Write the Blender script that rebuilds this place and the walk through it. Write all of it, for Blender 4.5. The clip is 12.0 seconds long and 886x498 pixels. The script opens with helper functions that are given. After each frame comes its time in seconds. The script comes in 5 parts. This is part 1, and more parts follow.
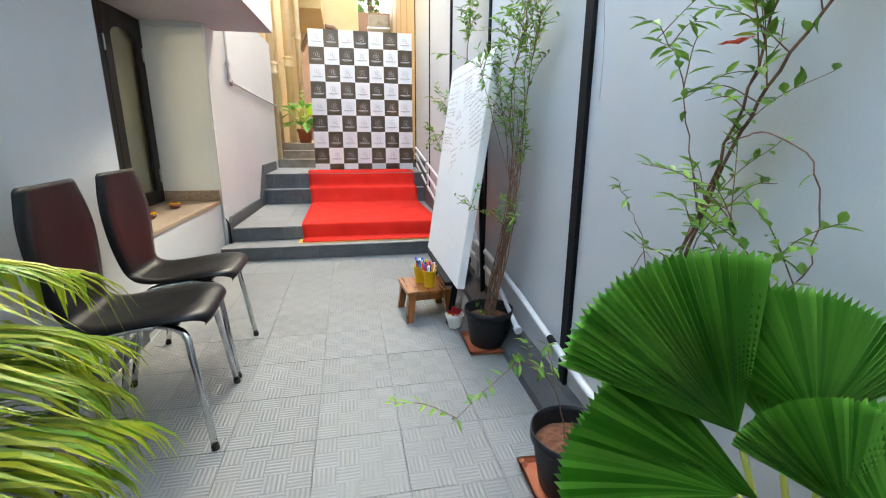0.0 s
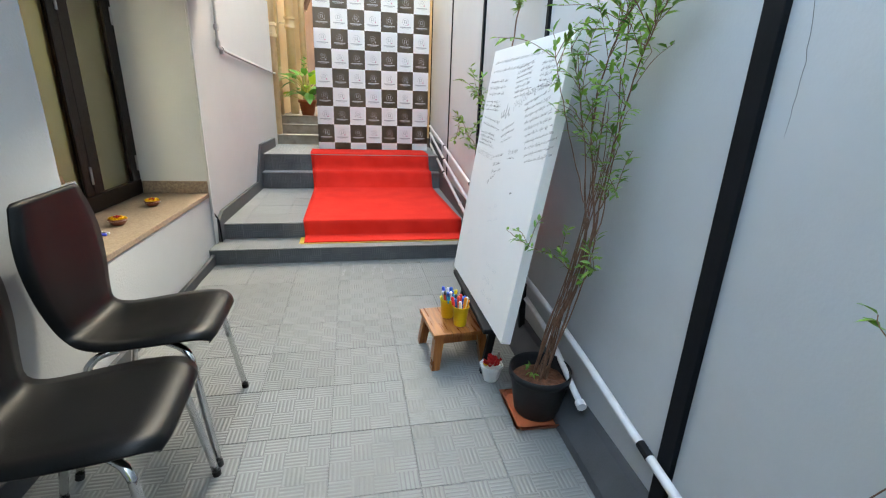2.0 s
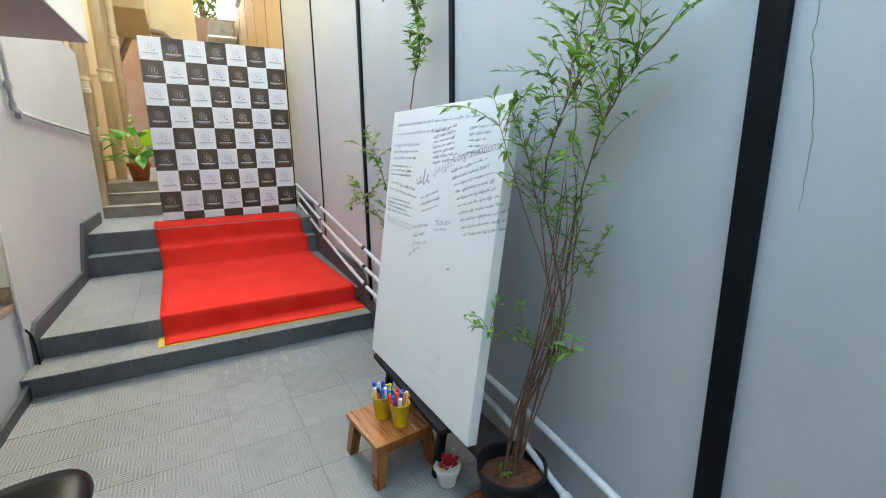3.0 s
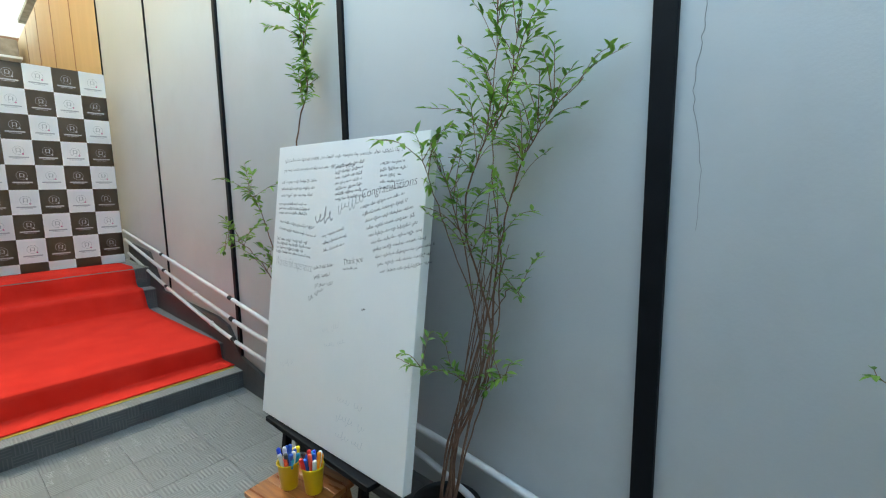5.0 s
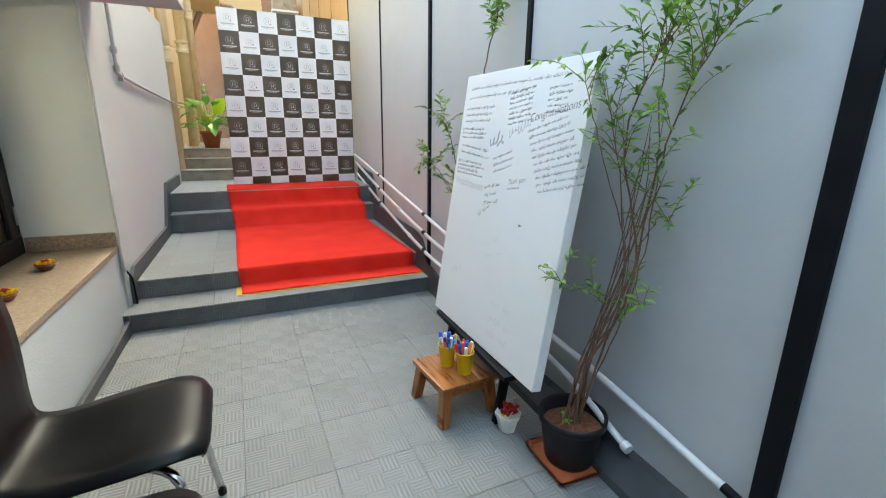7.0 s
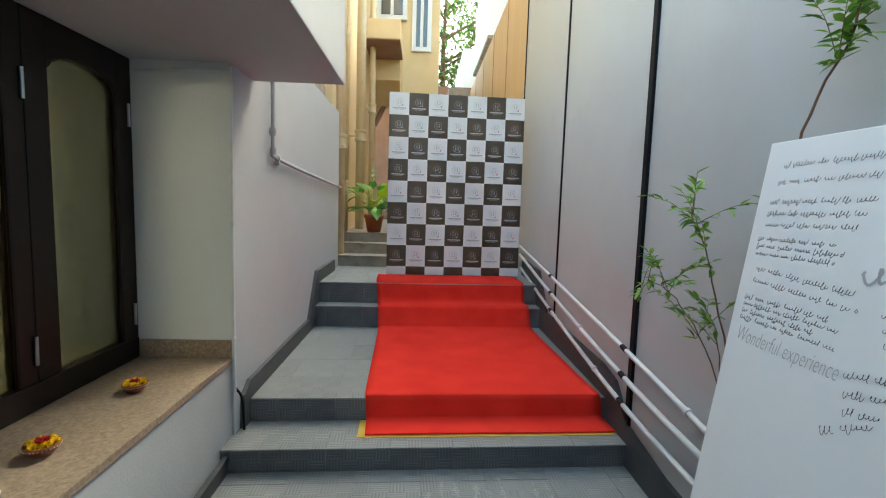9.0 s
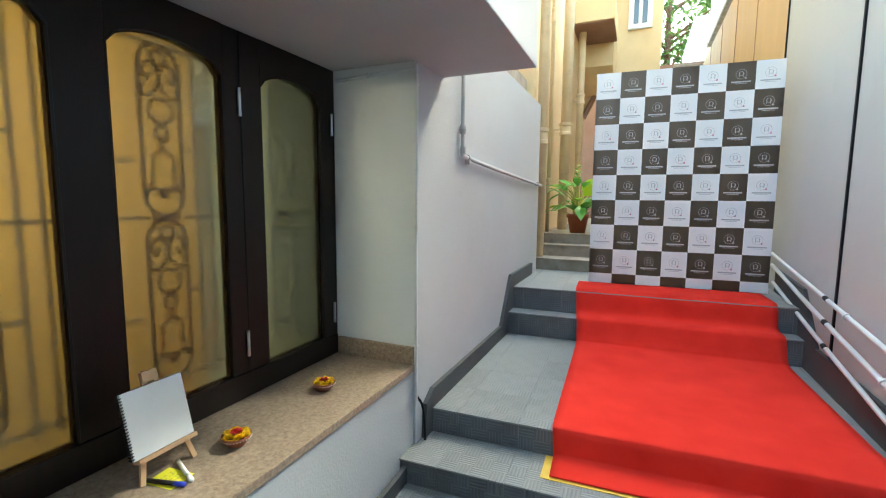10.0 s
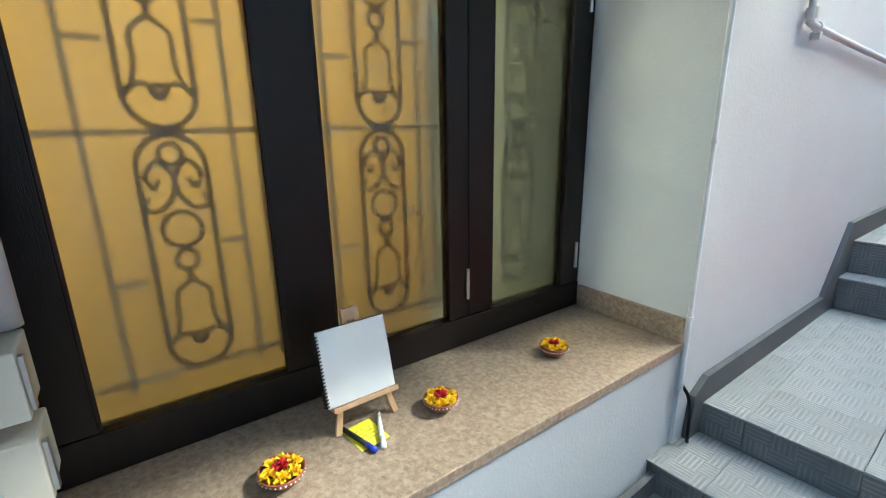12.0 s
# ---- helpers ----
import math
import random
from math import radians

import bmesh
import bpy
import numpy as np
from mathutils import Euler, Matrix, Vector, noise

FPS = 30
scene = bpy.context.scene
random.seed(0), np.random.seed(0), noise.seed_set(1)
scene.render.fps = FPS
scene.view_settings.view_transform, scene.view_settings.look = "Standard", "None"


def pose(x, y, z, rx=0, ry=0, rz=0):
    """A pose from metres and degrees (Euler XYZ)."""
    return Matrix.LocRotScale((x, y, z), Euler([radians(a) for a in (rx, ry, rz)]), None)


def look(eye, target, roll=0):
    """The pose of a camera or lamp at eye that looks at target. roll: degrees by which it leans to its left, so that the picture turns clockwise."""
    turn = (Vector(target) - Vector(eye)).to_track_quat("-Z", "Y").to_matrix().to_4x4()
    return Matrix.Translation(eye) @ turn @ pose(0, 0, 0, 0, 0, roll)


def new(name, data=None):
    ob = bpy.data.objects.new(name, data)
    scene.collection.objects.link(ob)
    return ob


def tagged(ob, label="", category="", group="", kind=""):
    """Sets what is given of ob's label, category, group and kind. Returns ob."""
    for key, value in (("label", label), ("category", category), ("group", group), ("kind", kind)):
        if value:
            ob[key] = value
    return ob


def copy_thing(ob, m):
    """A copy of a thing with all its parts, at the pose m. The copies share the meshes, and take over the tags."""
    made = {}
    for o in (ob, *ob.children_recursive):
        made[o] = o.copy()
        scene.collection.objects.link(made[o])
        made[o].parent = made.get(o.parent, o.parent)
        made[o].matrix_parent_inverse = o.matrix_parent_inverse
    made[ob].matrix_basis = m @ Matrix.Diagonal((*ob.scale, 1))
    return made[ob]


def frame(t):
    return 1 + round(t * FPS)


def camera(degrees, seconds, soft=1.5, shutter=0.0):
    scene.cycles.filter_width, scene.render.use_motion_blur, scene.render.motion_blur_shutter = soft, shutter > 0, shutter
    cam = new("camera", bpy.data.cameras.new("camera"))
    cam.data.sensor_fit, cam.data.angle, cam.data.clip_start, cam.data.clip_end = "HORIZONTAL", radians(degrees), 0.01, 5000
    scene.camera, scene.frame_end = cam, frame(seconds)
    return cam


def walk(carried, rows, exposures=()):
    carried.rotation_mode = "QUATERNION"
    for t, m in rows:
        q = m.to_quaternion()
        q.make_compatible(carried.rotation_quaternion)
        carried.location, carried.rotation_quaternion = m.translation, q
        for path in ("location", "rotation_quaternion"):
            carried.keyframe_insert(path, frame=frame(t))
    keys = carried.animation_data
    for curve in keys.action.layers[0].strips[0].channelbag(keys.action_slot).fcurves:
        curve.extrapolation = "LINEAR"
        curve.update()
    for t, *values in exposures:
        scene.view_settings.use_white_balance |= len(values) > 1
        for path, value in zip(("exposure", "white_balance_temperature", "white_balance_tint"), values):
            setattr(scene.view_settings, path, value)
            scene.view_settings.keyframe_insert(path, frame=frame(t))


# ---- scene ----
cam = camera(89.2, 12.0, soft=1.15)
PATH = [
    (0, (0.149, 0.776, 1.053), (0.476, 2.686, 0.56), 0.4),
    (0.5, (0.123, 0.897, 1.12), (0.349, 2.808, 0.573), 0.0),
    (1, (0.063, 1.086, 1.174), (0.272, 2.987, 0.588), 0.8),
    (1.5, (0.042, 1.164, 1.241), (0.259, 3.05, 0.612), 1.5),
    (2, (0.077, 1.383, 1.209), (0.398, 3.253, 0.575), 2.2),
    (2.5, (-0.001, 1.598, 1.229), (0.551, 3.419, 0.615), 2.0),
    (3, (-0.104, 1.747, 1.287), (0.805, 3.472, 0.844), -0.5),
    (3.2, (-0.104, 1.807, 1.306), (0.917, 3.502, 1.011), 0.5),
    (4.8, (-0.279, 1.933, 1.282), (1.177, 3.285, 1.049), -0.7),
    (5, (-0.277, 1.912, 1.272), (1.182, 3.252, 0.993), -0.8),
    (5.5, (-0.219, 1.778, 1.248), (1.083, 3.255, 0.896), 2.4),
    (6, (-0.219, 1.692, 1.232), (0.856, 3.327, 0.818), 1.8),
    (6.5, (-0.226, 1.669, 1.201), (0.814, 3.304, 0.705), 1.5),
    (7, (-0.258, 1.7, 1.21), (0.476, 3.485, 0.687), 0.8),
    (7.2, (-0.274, 1.747, 1.212), (0.361, 3.57, 0.692), 0.9),
    (8.8, (-0.162, 2.545, 1.258), (0.03, 4.527, 1.072), 1.6),
    (9, (-0.167, 2.654, 1.26), (-0.07, 4.643, 1.071), 1.8),
    (9.5, (-0.172, 2.862, 1.261), (-0.38, 4.842, 1.072), 1.5),
    (10, (-0.135, 2.983, 1.271), (-0.924, 4.808, 1.056), 0.5),
    (10.5, (-0.108, 2.997, 1.258), (-1.44, 4.456, 0.947), -1.2),
    (11, (-0.137, 3.062, 1.247), (-1.566, 4.408, 0.866), -1.7),
    (11.5, (-0.297, 3.226, 1.22), (-1.731, 4.554, 0.795), 0.5),
    (12, (-0.425, 3.375, 1.204), (-1.994, 4.498, 0.68), -1.0),
]
walk(cam, [(t, look(eye, target, roll)) for t, eye, target, roll in PATH],
     exposures=[(0.0, 3.86, 7200, 4), (2.0, 3.64, 7100, 2), (5.2, 3.2, 7000, -6), (6.5, 3.42, 7000, -2), (7.0, 3.5, 7000, -1), (9.0, 2.85, 6750, -3), (9.5, 3.05, 6650, -3), (10.0, 3.38, 6350, -5), (10.5, 3.6, 6200, -5), (11.0, 3.55, 6050, -5), (12.0, 3.8, 5850, -4)])

# ---- light ----
world = bpy.data.worlds.new("sky")
scene.world = world
world.use_nodes = True
wn = world.node_tree
sky = wn.nodes.new("ShaderNodeTexSky")
sky.sky_type, sky.sun_disc = "NISHITA", False
SUN_EL, SUN_AZ = 46.0, 31.0            # height, and bearing from +y towards +x
sky.sun_elevation, sky.sun_rotation = radians(SUN_EL), radians(SUN_AZ)
sky.air_density, sky.dust_density = 1.6, 3.5
wn.nodes["Background"].inputs[1].default_value = 0.15
wn.links.new(sky.outputs[0], wn.nodes["Background"].inputs[0])
sun = new("sun", bpy.data.lights.new("sun", "SUN"))
sun.data.energy, sun.data.angle, sun.data.color = 0.9, radians(8), (1.0, 0.95, 0.87)
sd = Vector((math.sin(radians(SUN_AZ)) * math.cos(radians(SUN_EL)), math.cos(radians(SUN_AZ)) * math.cos(radians(SUN_EL)), math.sin(radians(SUN_EL))))
sun.matrix_world = look(sd * 30, (0, 0, 0))


# ---- materials ----
def nodes_of(name):
    m = bpy.data.materials.new(name)
    m.use_nodes = True
    return m, m.node_tree, m.node_tree.nodes["Principled BSDF"]


def surf(name, c1, c2, scale=6.0, rough=0.6, bump=0.15, fine=120.0, metal=0.0, spread=0.0, rough_var=0.1, spec=0.5, stretch=(1, 1, 1), world_space=False, stain=None, stain_scale=2.0, stain_amount=0.35):
    """A painted or natural surface: two colours mixed by coarse noise, fine relief, uneven gloss, optional stains."""
    m, t, b = nodes_of(name)
    new_node, link = t.nodes.new, t.links.new
    co = new_node("ShaderNodeNewGeometry").outputs["Position"] if world_space else new_node("ShaderNodeTexCoord").outputs["Object"]
    mp = new_node("ShaderNodeMapping")
    mp.inputs["Scale"].default_value = stretch
    link(co, mp.inputs[0])
    n1 = new_node("ShaderNodeTexNoise")
    n1.inputs["Scale"].default_value, n1.inputs["Detail"].default_value = scale, 5
    link(mp.outputs[0], n1.inputs["Vector"])
    n2 = new_node("ShaderNodeTexNoise")
    n2.inputs["Scale"].default_value, n2.inputs["Detail"].default_value = fine, 3
    link(mp.outputs[0], n2.inputs["Vector"])
    ramp = new_node("ShaderNodeValToRGB")
    ramp.color_ramp.elements[0].position, ramp.color_ramp.elements[1].position = 0.3, 0.7
    ramp.color_ramp.elements[0].color, ramp.color_ramp.elements[1].color = (*c1, 1), (*c2, 1)
    link(n1.outputs["Fac"], ramp.inputs[0])
    colour = ramp.outputs[0]
    if stain:
        n3 = new_node("ShaderNodeTexNoise")
        n3.inputs["Scale"].default_value, n3.inputs["Detail"].default_value, n3.inputs["Roughness"].default_value = stain_scale, 7, 0.65
        link(co, n3.inputs["Vector"])
        r3 = new_node("ShaderNodeMapRange")
        r3.inputs[1].default_value, r3.inputs[2].default_value, r3.inputs[4].default_value = 0.52, 0.75, stain_amount
        link(n3.outputs["Fac"], r3.inputs[0])
        mx = new_node("ShaderNodeMix")
        mx.data_type = "RGBA"
        link(r3.outputs[0], mx.inputs[0])
        link(colour, mx.inputs[6])
        mx.inputs[7].default_value = (*stain, 1)
        colour = mx.outputs[2]
    if spread:
        oi = new_node("ShaderNodeObjectInfo")
        hv = new_node("ShaderNodeHueSaturation")
        mr = new_node("ShaderNodeMapRange")
        mr.inputs[3].default_value, mr.inputs[4].default_value = 1 - spread, 1 + spread
        link(oi.outputs["Random"], mr.inputs[0])
        link(mr.outputs[0], hv.inputs["Value"])
        link(colour, hv.inputs["Color"])
        colour = hv.outputs[0]
    link(colour, b.inputs["Base Color"])
    rr = new_node("ShaderNodeMapRange")
    rr.inputs[3].default_value, rr.inputs[4].default_value = max(0.03, rough - rough_var), min(1, rough + rough_var)
    link(n1.outputs["Fac"], rr.inputs[0])
    link(rr.outputs[0], b.inputs["Roughness"])
    b.inputs["Metallic"].default_value = metal
    b.inputs["Specular IOR Level"].default_value = spec
    if bump:
        bp = new_node("ShaderNodeBump")
        bp.inputs["Strength"].default_value, bp.inputs["Distance"].default_value = bump, 0.004
        link(n2.outputs["Fac"], bp.inputs["Height"])
        link(bp.outputs[0], b.inputs["Normal"])
    return m


def weave_tile(name, c1, c2, groove):
    """Ribbed basket-weave cement tile: four by four blocks of ribs, their run turned from block to block."""
    m, t, b = nodes_of(name)
    new_node, link = t.nodes.new, t.links.new

    def calc(op, a, c=None):
        n = new_node("ShaderNodeMath")
        n.operation = op
        for i, v in enumerate((a, c)):
            if v is None:
                continue
            if isinstance(v, (int, float)):
                n.inputs[i].default_value = v
            else:
                link(v, n.inputs[i])
        return n.outputs[0]

    tc = new_node("ShaderNodeTexCoord")
    sp = new_node("ShaderNodeSeparateXYZ")
    link(tc.outputs["Object"], sp.inputs[0])
    u = calc("ADD", calc("MULTIPLY", sp.outputs[0], 4 / 0.300), 100.0)
    v = calc("ADD", calc("MULTIPLY", sp.outputs[1], 4 / 0.300), 100.0)
    odd = calc("MODULO", calc("ADD", calc("FLOOR", u), calc("FLOOR", v)), 2.0)
    along = calc("ADD", calc("MULTIPLY", odd, u), calc("MULTIPLY", calc("SUBTRACT", 1.0, odd), v))
    rib = calc("SINE", calc("MULTIPLY", along, 2 * math.pi * 5))
    n1 = new_node("ShaderNodeTexNoise")
    n1.inputs["Scale"].default_value, n1.inputs["Detail"].default_value = 4.5, 6
    g = new_node("ShaderNodeNewGeometry")
    link(g.outputs["Position"], n1.inputs["Vector"])
    n2 = new_node("ShaderNodeTexNoise")
    n2.inputs["Scale"].default_value, n2.inputs["Detail"].default_value = 90, 4
    link(g.outputs["Position"], n2.inputs["Vector"])
    ramp = new_node("ShaderNodeValToRGB")
    ramp.color_ramp.elements[0].position, ramp.color_ramp.elements[1].position = 0.32, 0.68
    ramp.color_ramp.elements[0].color, ramp.color_ramp.elements[1].color = (*c1, 1), (*c2, 1)
    link(n1.outputs["Fac"], ramp.inputs[0])
    mx = new_node("ShaderNodeMix")
    mx.data_type = "RGBA"
    worn = new_node("ShaderNodeMapRange")
    worn.inputs[1].default_value, worn.inputs[2].default_value = 0.38, 0.60
    worn.inputs[3].default_value, worn.inputs[4].default_value = 0.1, 0.85
    link(n1.outputs["Fac"], worn.inputs[0])
    low = new_node("ShaderNodeMapRange")
    low.inputs[1].default_value, low.inputs[2].default_value, low.inputs[3].default_value, low.inputs[4].default_value = -0.95, -0.25, 0.9, 0.0
    link(rib, low.inputs[0])
    link(calc("MULTIPLY", low.outputs[0], worn.outputs[0]), mx.inputs[0])
    link(ramp.outputs[0], mx.inputs[6])
    mx.inputs[7].default_value = (*groove, 1)
    hv = new_node("ShaderNodeHueSaturation")
    oi = new_node("ShaderNodeObjectInfo")
    mr = new_node("ShaderNodeMapRange")
    mr.inputs[3].default_value, mr.inputs[4].default_value = 0.93, 1.07
    link(oi.outputs["Random"], mr.inputs[0])
    link(mr.outputs[0], hv.inputs["Value"])
    link(mx.outputs[2], hv.inputs["Color"])
    link(hv.outputs[0], b.inputs["Base Color"])
    rr = new_node("ShaderNodeMapRange")
    rr.inputs[3].default_value, rr.inputs[4].default_value = 0.42, 0.62
    link(n1.outputs["Fac"], rr.inputs[0])
    link(rr.outputs[0], b.inputs["Roughness"])
    h = calc("ADD", calc("MULTIPLY", rib, 0.5), calc("MULTIPLY", n2.outputs["Fac"], 0.5))
    bp = new_node("ShaderNodeBump")
    bp.inputs["Strength"].default_value, bp.inputs["Distance"].default_value = 0.5, 0.003
    link(h, bp.inputs["Height"])
    link(bp.outputs[0], b.inputs["Normal"])
    return m


def leafy(name, c1, c2, rough=0.4, light=0.3, scale=14.0, through_colour=None):
    """Leaf: green varied from leaf to leaf and over the blade, some light coming through."""
    m, t, b = nodes_of(name)
    new_node, link = t.nodes.new, t.links.new
    g = new_node("ShaderNodeNewGeometry")
    n = new_node("ShaderNodeTexNoise")
    n.inputs["Scale"].default_value = scale
    link(g.outputs["Position"], n.inputs["Vector"])
    add = new_node("ShaderNodeMath")
    add.operation = "ADD"
    mul = new_node("ShaderNodeMath")
    mul.operation = "MULTIPLY"
    mul.inputs[1].default_value = 0.6
    link(g.outputs["Random Per Island"], mul.inputs[0])
    link(mul.outputs[0], add.inputs[0])
    half = new_node("ShaderNodeMath")
    half.operation = "MULTIPLY"
    half.inputs[1].default_value = 0.5
    link(n.outputs["Fac"], half.inputs[0])
    link(half.outputs[0], add.inputs[1])
    ramp = new_node("ShaderNodeValToRGB")
    ramp.color_ramp.elements[0].position, ramp.color_ramp.elements[1].position = 0.2, 0.8
    ramp.color_ramp.elements[0].color, ramp.color_ramp.elements[1].color = (*c1, 1), (*c2, 1)
    link(add.outputs[0], ramp.inputs[0])
    link(ramp.outputs[0], b.inputs["Base Color"])
    b.inputs["Roughness"].default_value = rough
    tr = new_node("ShaderNodeBsdfTranslucent")
    if through_colour:
        tr.inputs[0].default_value = (*through_colour, 1)
    else:
        link(ramp.outputs[0], tr.inputs[0])
    mix = new_node("ShaderNodeMixShader")
    mix.inputs[0].default_value = light
    link(b.outputs[0], mix.inputs[1])
    link(tr.outputs[0], mix.inputs[2])
    link(mix.outputs[0], t.nodes["Material Output"].inputs[0])
    return m


def frosted(name, tint, rough):
    m, t, b = nodes_of(name)
    b.inputs["Base Color"].default_value = (*tint, 1)
    b.inputs["Transmission Weight"].default_value = 1.0
    b.inputs["Roughness"].default_value = rough
    b.inputs["IOR"].default_value = 1.4
    return m


GREY_WALL = surf("grey_wall_paint", (0.44, 0.463, 0.485), (0.485, 0.507, 0.53), 1.3, 0.42, 0.1, 130, world_space=True, stain=(0.385, 0.40, 0.41), stain_scale=1.6, stain_amount=0.5)
PALE_WALL = surf("pale_wall_paint", (0.40, 0.422, 0.448), (0.445, 0.466, 0.49), 1.6, 0.55, 0.35, 100, world_space=True, stain=(0.36, 0.378, 0.40), stain_scale=1.4, stain_amount=0.4)
SOFFIT = surf("soffit_paint", (0.40, 0.41, 0.43), (0.46, 0.47, 0.49), 2.0, 0.7, 0.2, 90, world_space=True)
BLACK_PAINT = surf("black_paint", (0.004, 0.005, 0.007), (0.008, 0.009, 0.012), 8, 0.6, 0.1, spec=0.14)
TILE = weave_tile("floor_tile_cement", (0.165, 0.173, 0.173), (0.215, 0.222, 0.222), (0.13, 0.135, 0.14))
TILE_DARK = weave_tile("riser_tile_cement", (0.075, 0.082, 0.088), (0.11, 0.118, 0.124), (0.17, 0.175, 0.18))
GROUT = surf("grout", (0.12, 0.125, 0.125), (0.16, 0.165, 0.165), 20, 0.85, 0.3)
SCUFF = surf("pale_scuff", (0.27, 0.28, 0.28), (0.36, 0.37, 0.37), 14, 0.8, 0.0)
SKIRT = surf("skirting_cement", (0.032, 0.036, 0.042), (0.062, 0.067, 0.074), 7, 0.6, 0.4, 150, world_space=True)
GRANITE = surf("granite_sill", (0.19, 0.135, 0.095), (0.34, 0.265, 0.195), 70, 0.45, 0.2, 260, world_space=True, stain=(0.11, 0.075, 0.055), stain_scale=110, stain_amount=0.85)
CARPET = surf("red_felt", (0.66, 0.026, 0.018), (0.76, 0.04, 0.028), 5, 0.95, 0.8, 500, spec=0.1, world_space=True)
TAPE = surf("gold_tape", (0.55, 0.35, 0.04), (0.65, 0.43, 0.06), 12, 0.4, 0.2)
LEATHER = surf("black_leatherette", (0.0028, 0.003, 0.0036), (0.005, 0.0054, 0.0062), 14, 0.33, 0.22, 320, spec=0.24)
CHROME = surf("chrome", (0.62, 0.62, 0.63), (0.72, 0.72, 0.72), 20, 0.14, 0.0, metal=1.0, rough_var=0.06)
RUBBER = surf("black_rubber", (0.01, 0.01, 0.01), (0.02, 0.02, 0.02), 20, 0.7)
CANVAS = surf("primed_canvas", (0.78, 0.80, 0.81), (0.83, 0.84, 0.85), 3, 0.7, 0.3, 700, stain=(0.70, 0.73, 0.76), stain_scale=3, stain_amount=0.35)
INK = surf("black_ink", (0.03, 0.03, 0.035), (0.09, 0.09, 0.10), 30, 0.6, 0)
FAINT_INK = surf("faded_ink", (0.60, 0.64, 0.68), (0.70, 0.72, 0.75), 12, 0.7, 0)
WOOD = surf("polished_teak", (0.17, 0.05, 0.012), (0.40, 0.15, 0.038), 4, 0.3, 0.1, 60, stretch=(14, 1.5, 1.5), spread=0.08)
PALE_WOOD = surf("pine_wood", (0.50, 0.30, 0.16), (0.60, 0.39, 0.22), 6, 0.55, 0.15, 90, stretch=(10, 2, 2), spread=0.06)
DARK_WOOD = surf("dark_varnished_wood", (0.006, 0.0036, 0.003), (0.012, 0.007, 0.0055), 5, 0.42, 0.2, 80, spec=0.3, stretch=(8, 8, 1.2))
YELLOW_TIN = surf("yellow_tin", (0.72, 0.52, 0.01), (0.80, 0.60, 0.02), 8, 0.32, 0.05)
WHITE_CERAMIC = surf("white_glaze", (0.76, 0.76, 0.74), (0.82, 0.82, 0.80), 10, 0.25, 0.05)
BLACK_PLASTIC = surf("black_plastic", (0.008, 0.009, 0.011), (0.016, 0.017, 0.02), 12, 0.5, 0.15, spec=0.3)
TERRA = surf("terracotta_plastic", (0.36, 0.085, 0.03), (0.46, 0.13, 0.055), 12, 0.55, 0.2, stain=(0.25, 0.12, 0.07), stain_scale=8)
SOIL = surf("red_soil", (0.10, 0.035, 0.015), (0.23, 0.09, 0.045), 60, 0.95, 1.0, 180)
BARK = surf("thin_bark", (0.12, 0.06, 0.035), (0.24, 0.13, 0.085), 40, 0.8, 0.5, 200)
PVC = surf("white_pvc", (0.56, 0.58, 0.60), (0.66, 0.67, 0.69), 5, 0.4, 0.1, stain=(0.40, 0.40, 0.40), stain_scale=12, stain_amount=0.5)
GREY_PIPE = surf("painted_conduit", (0.40, 0.41, 0.42), (0.48, 0.48, 0.49), 9, 0.5, 0.2)
CREAM_PIPE = surf("cream_cast_iron", (0.62, 0.47, 0.27), (0.72, 0.57, 0.36), 4, 0.5, 0.25, 80, stain=(0.42, 0.30, 0.17), stain_scale=5, stain_amount=0.5)
YELLOW_WALL = surf("yellow_render", (0.66, 0.48, 0.25), (0.74, 0.56, 0.32), 1.5, 0.8, 0.4, 60, world_space=True, stain=(0.5, 0.36, 0.2), stain_scale=1.2, stain_amount=0.35)
OCHRE_PANEL = surf("ochre_panel", (0.50, 0.34, 0.17), (0.58, 0.41, 0.22), 2.0, 0.55, 0.1, stretch=(1, 3, 0.5), world_space=True)
BROWN_ARCH = surf("brown_render", (0.26, 0.14, 0.09), (0.33, 0.19, 0.13), 3, 0.75, 0.3, world_space=True)
WHITE_WALL = surf("white_render", (0.74, 0.74, 0.73), (0.80, 0.80, 0.79), 2, 0.7, 0.3, world_space=True)
CONCRETE = surf("bare_concrete", (0.27, 0.22, 0.165), (0.40, 0.34, 0.27), 8, 0.85, 0.7, 130, world_space=True, stain=(0.16, 0.12, 0.085), stain_scale=5, stain_amount=0.7)
GROUND = surf("earth", (0.10, 0.085, 0.06), (0.16, 0.13, 0.10), 0.7, 0.95, 0.5, 20, world_space=True)
BANNER_WHITE = leafy("banner_white", (0.78, 0.78, 0.79), (0.80, 0.80, 0.81), 0.24, 0.3, 2.0)
# tan through-colour on the black print stands in for glare washing over it
BANNER_BLACK = leafy("banner_black", (0.016, 0.014, 0.013), (0.022, 0.019, 0.017), 0.24, 0.42, 2.0, (0.46, 0.38, 0.30))
for vinyl in (BANNER_WHITE, BANNER_BLACK):
    vinyl.node_tree.nodes["Principled BSDF"].inputs["Specular IOR Level"].default_value = 0.9
LOGO_GREY = surf("print_grey", (0.40, 0.41, 0.43), (0.44, 0.45, 0.47), 3, 0.4, 0.0)
LOGO_PALE = surf("print_pale", (0.50, 0.48, 0.46), (0.56, 0.54, 0.52), 3, 0.4, 0.0)
PINK = surf("print_pink", (0.6, 0.15, 0.3), (0.65, 0.2, 0.35), 3, 0.4, 0.0)
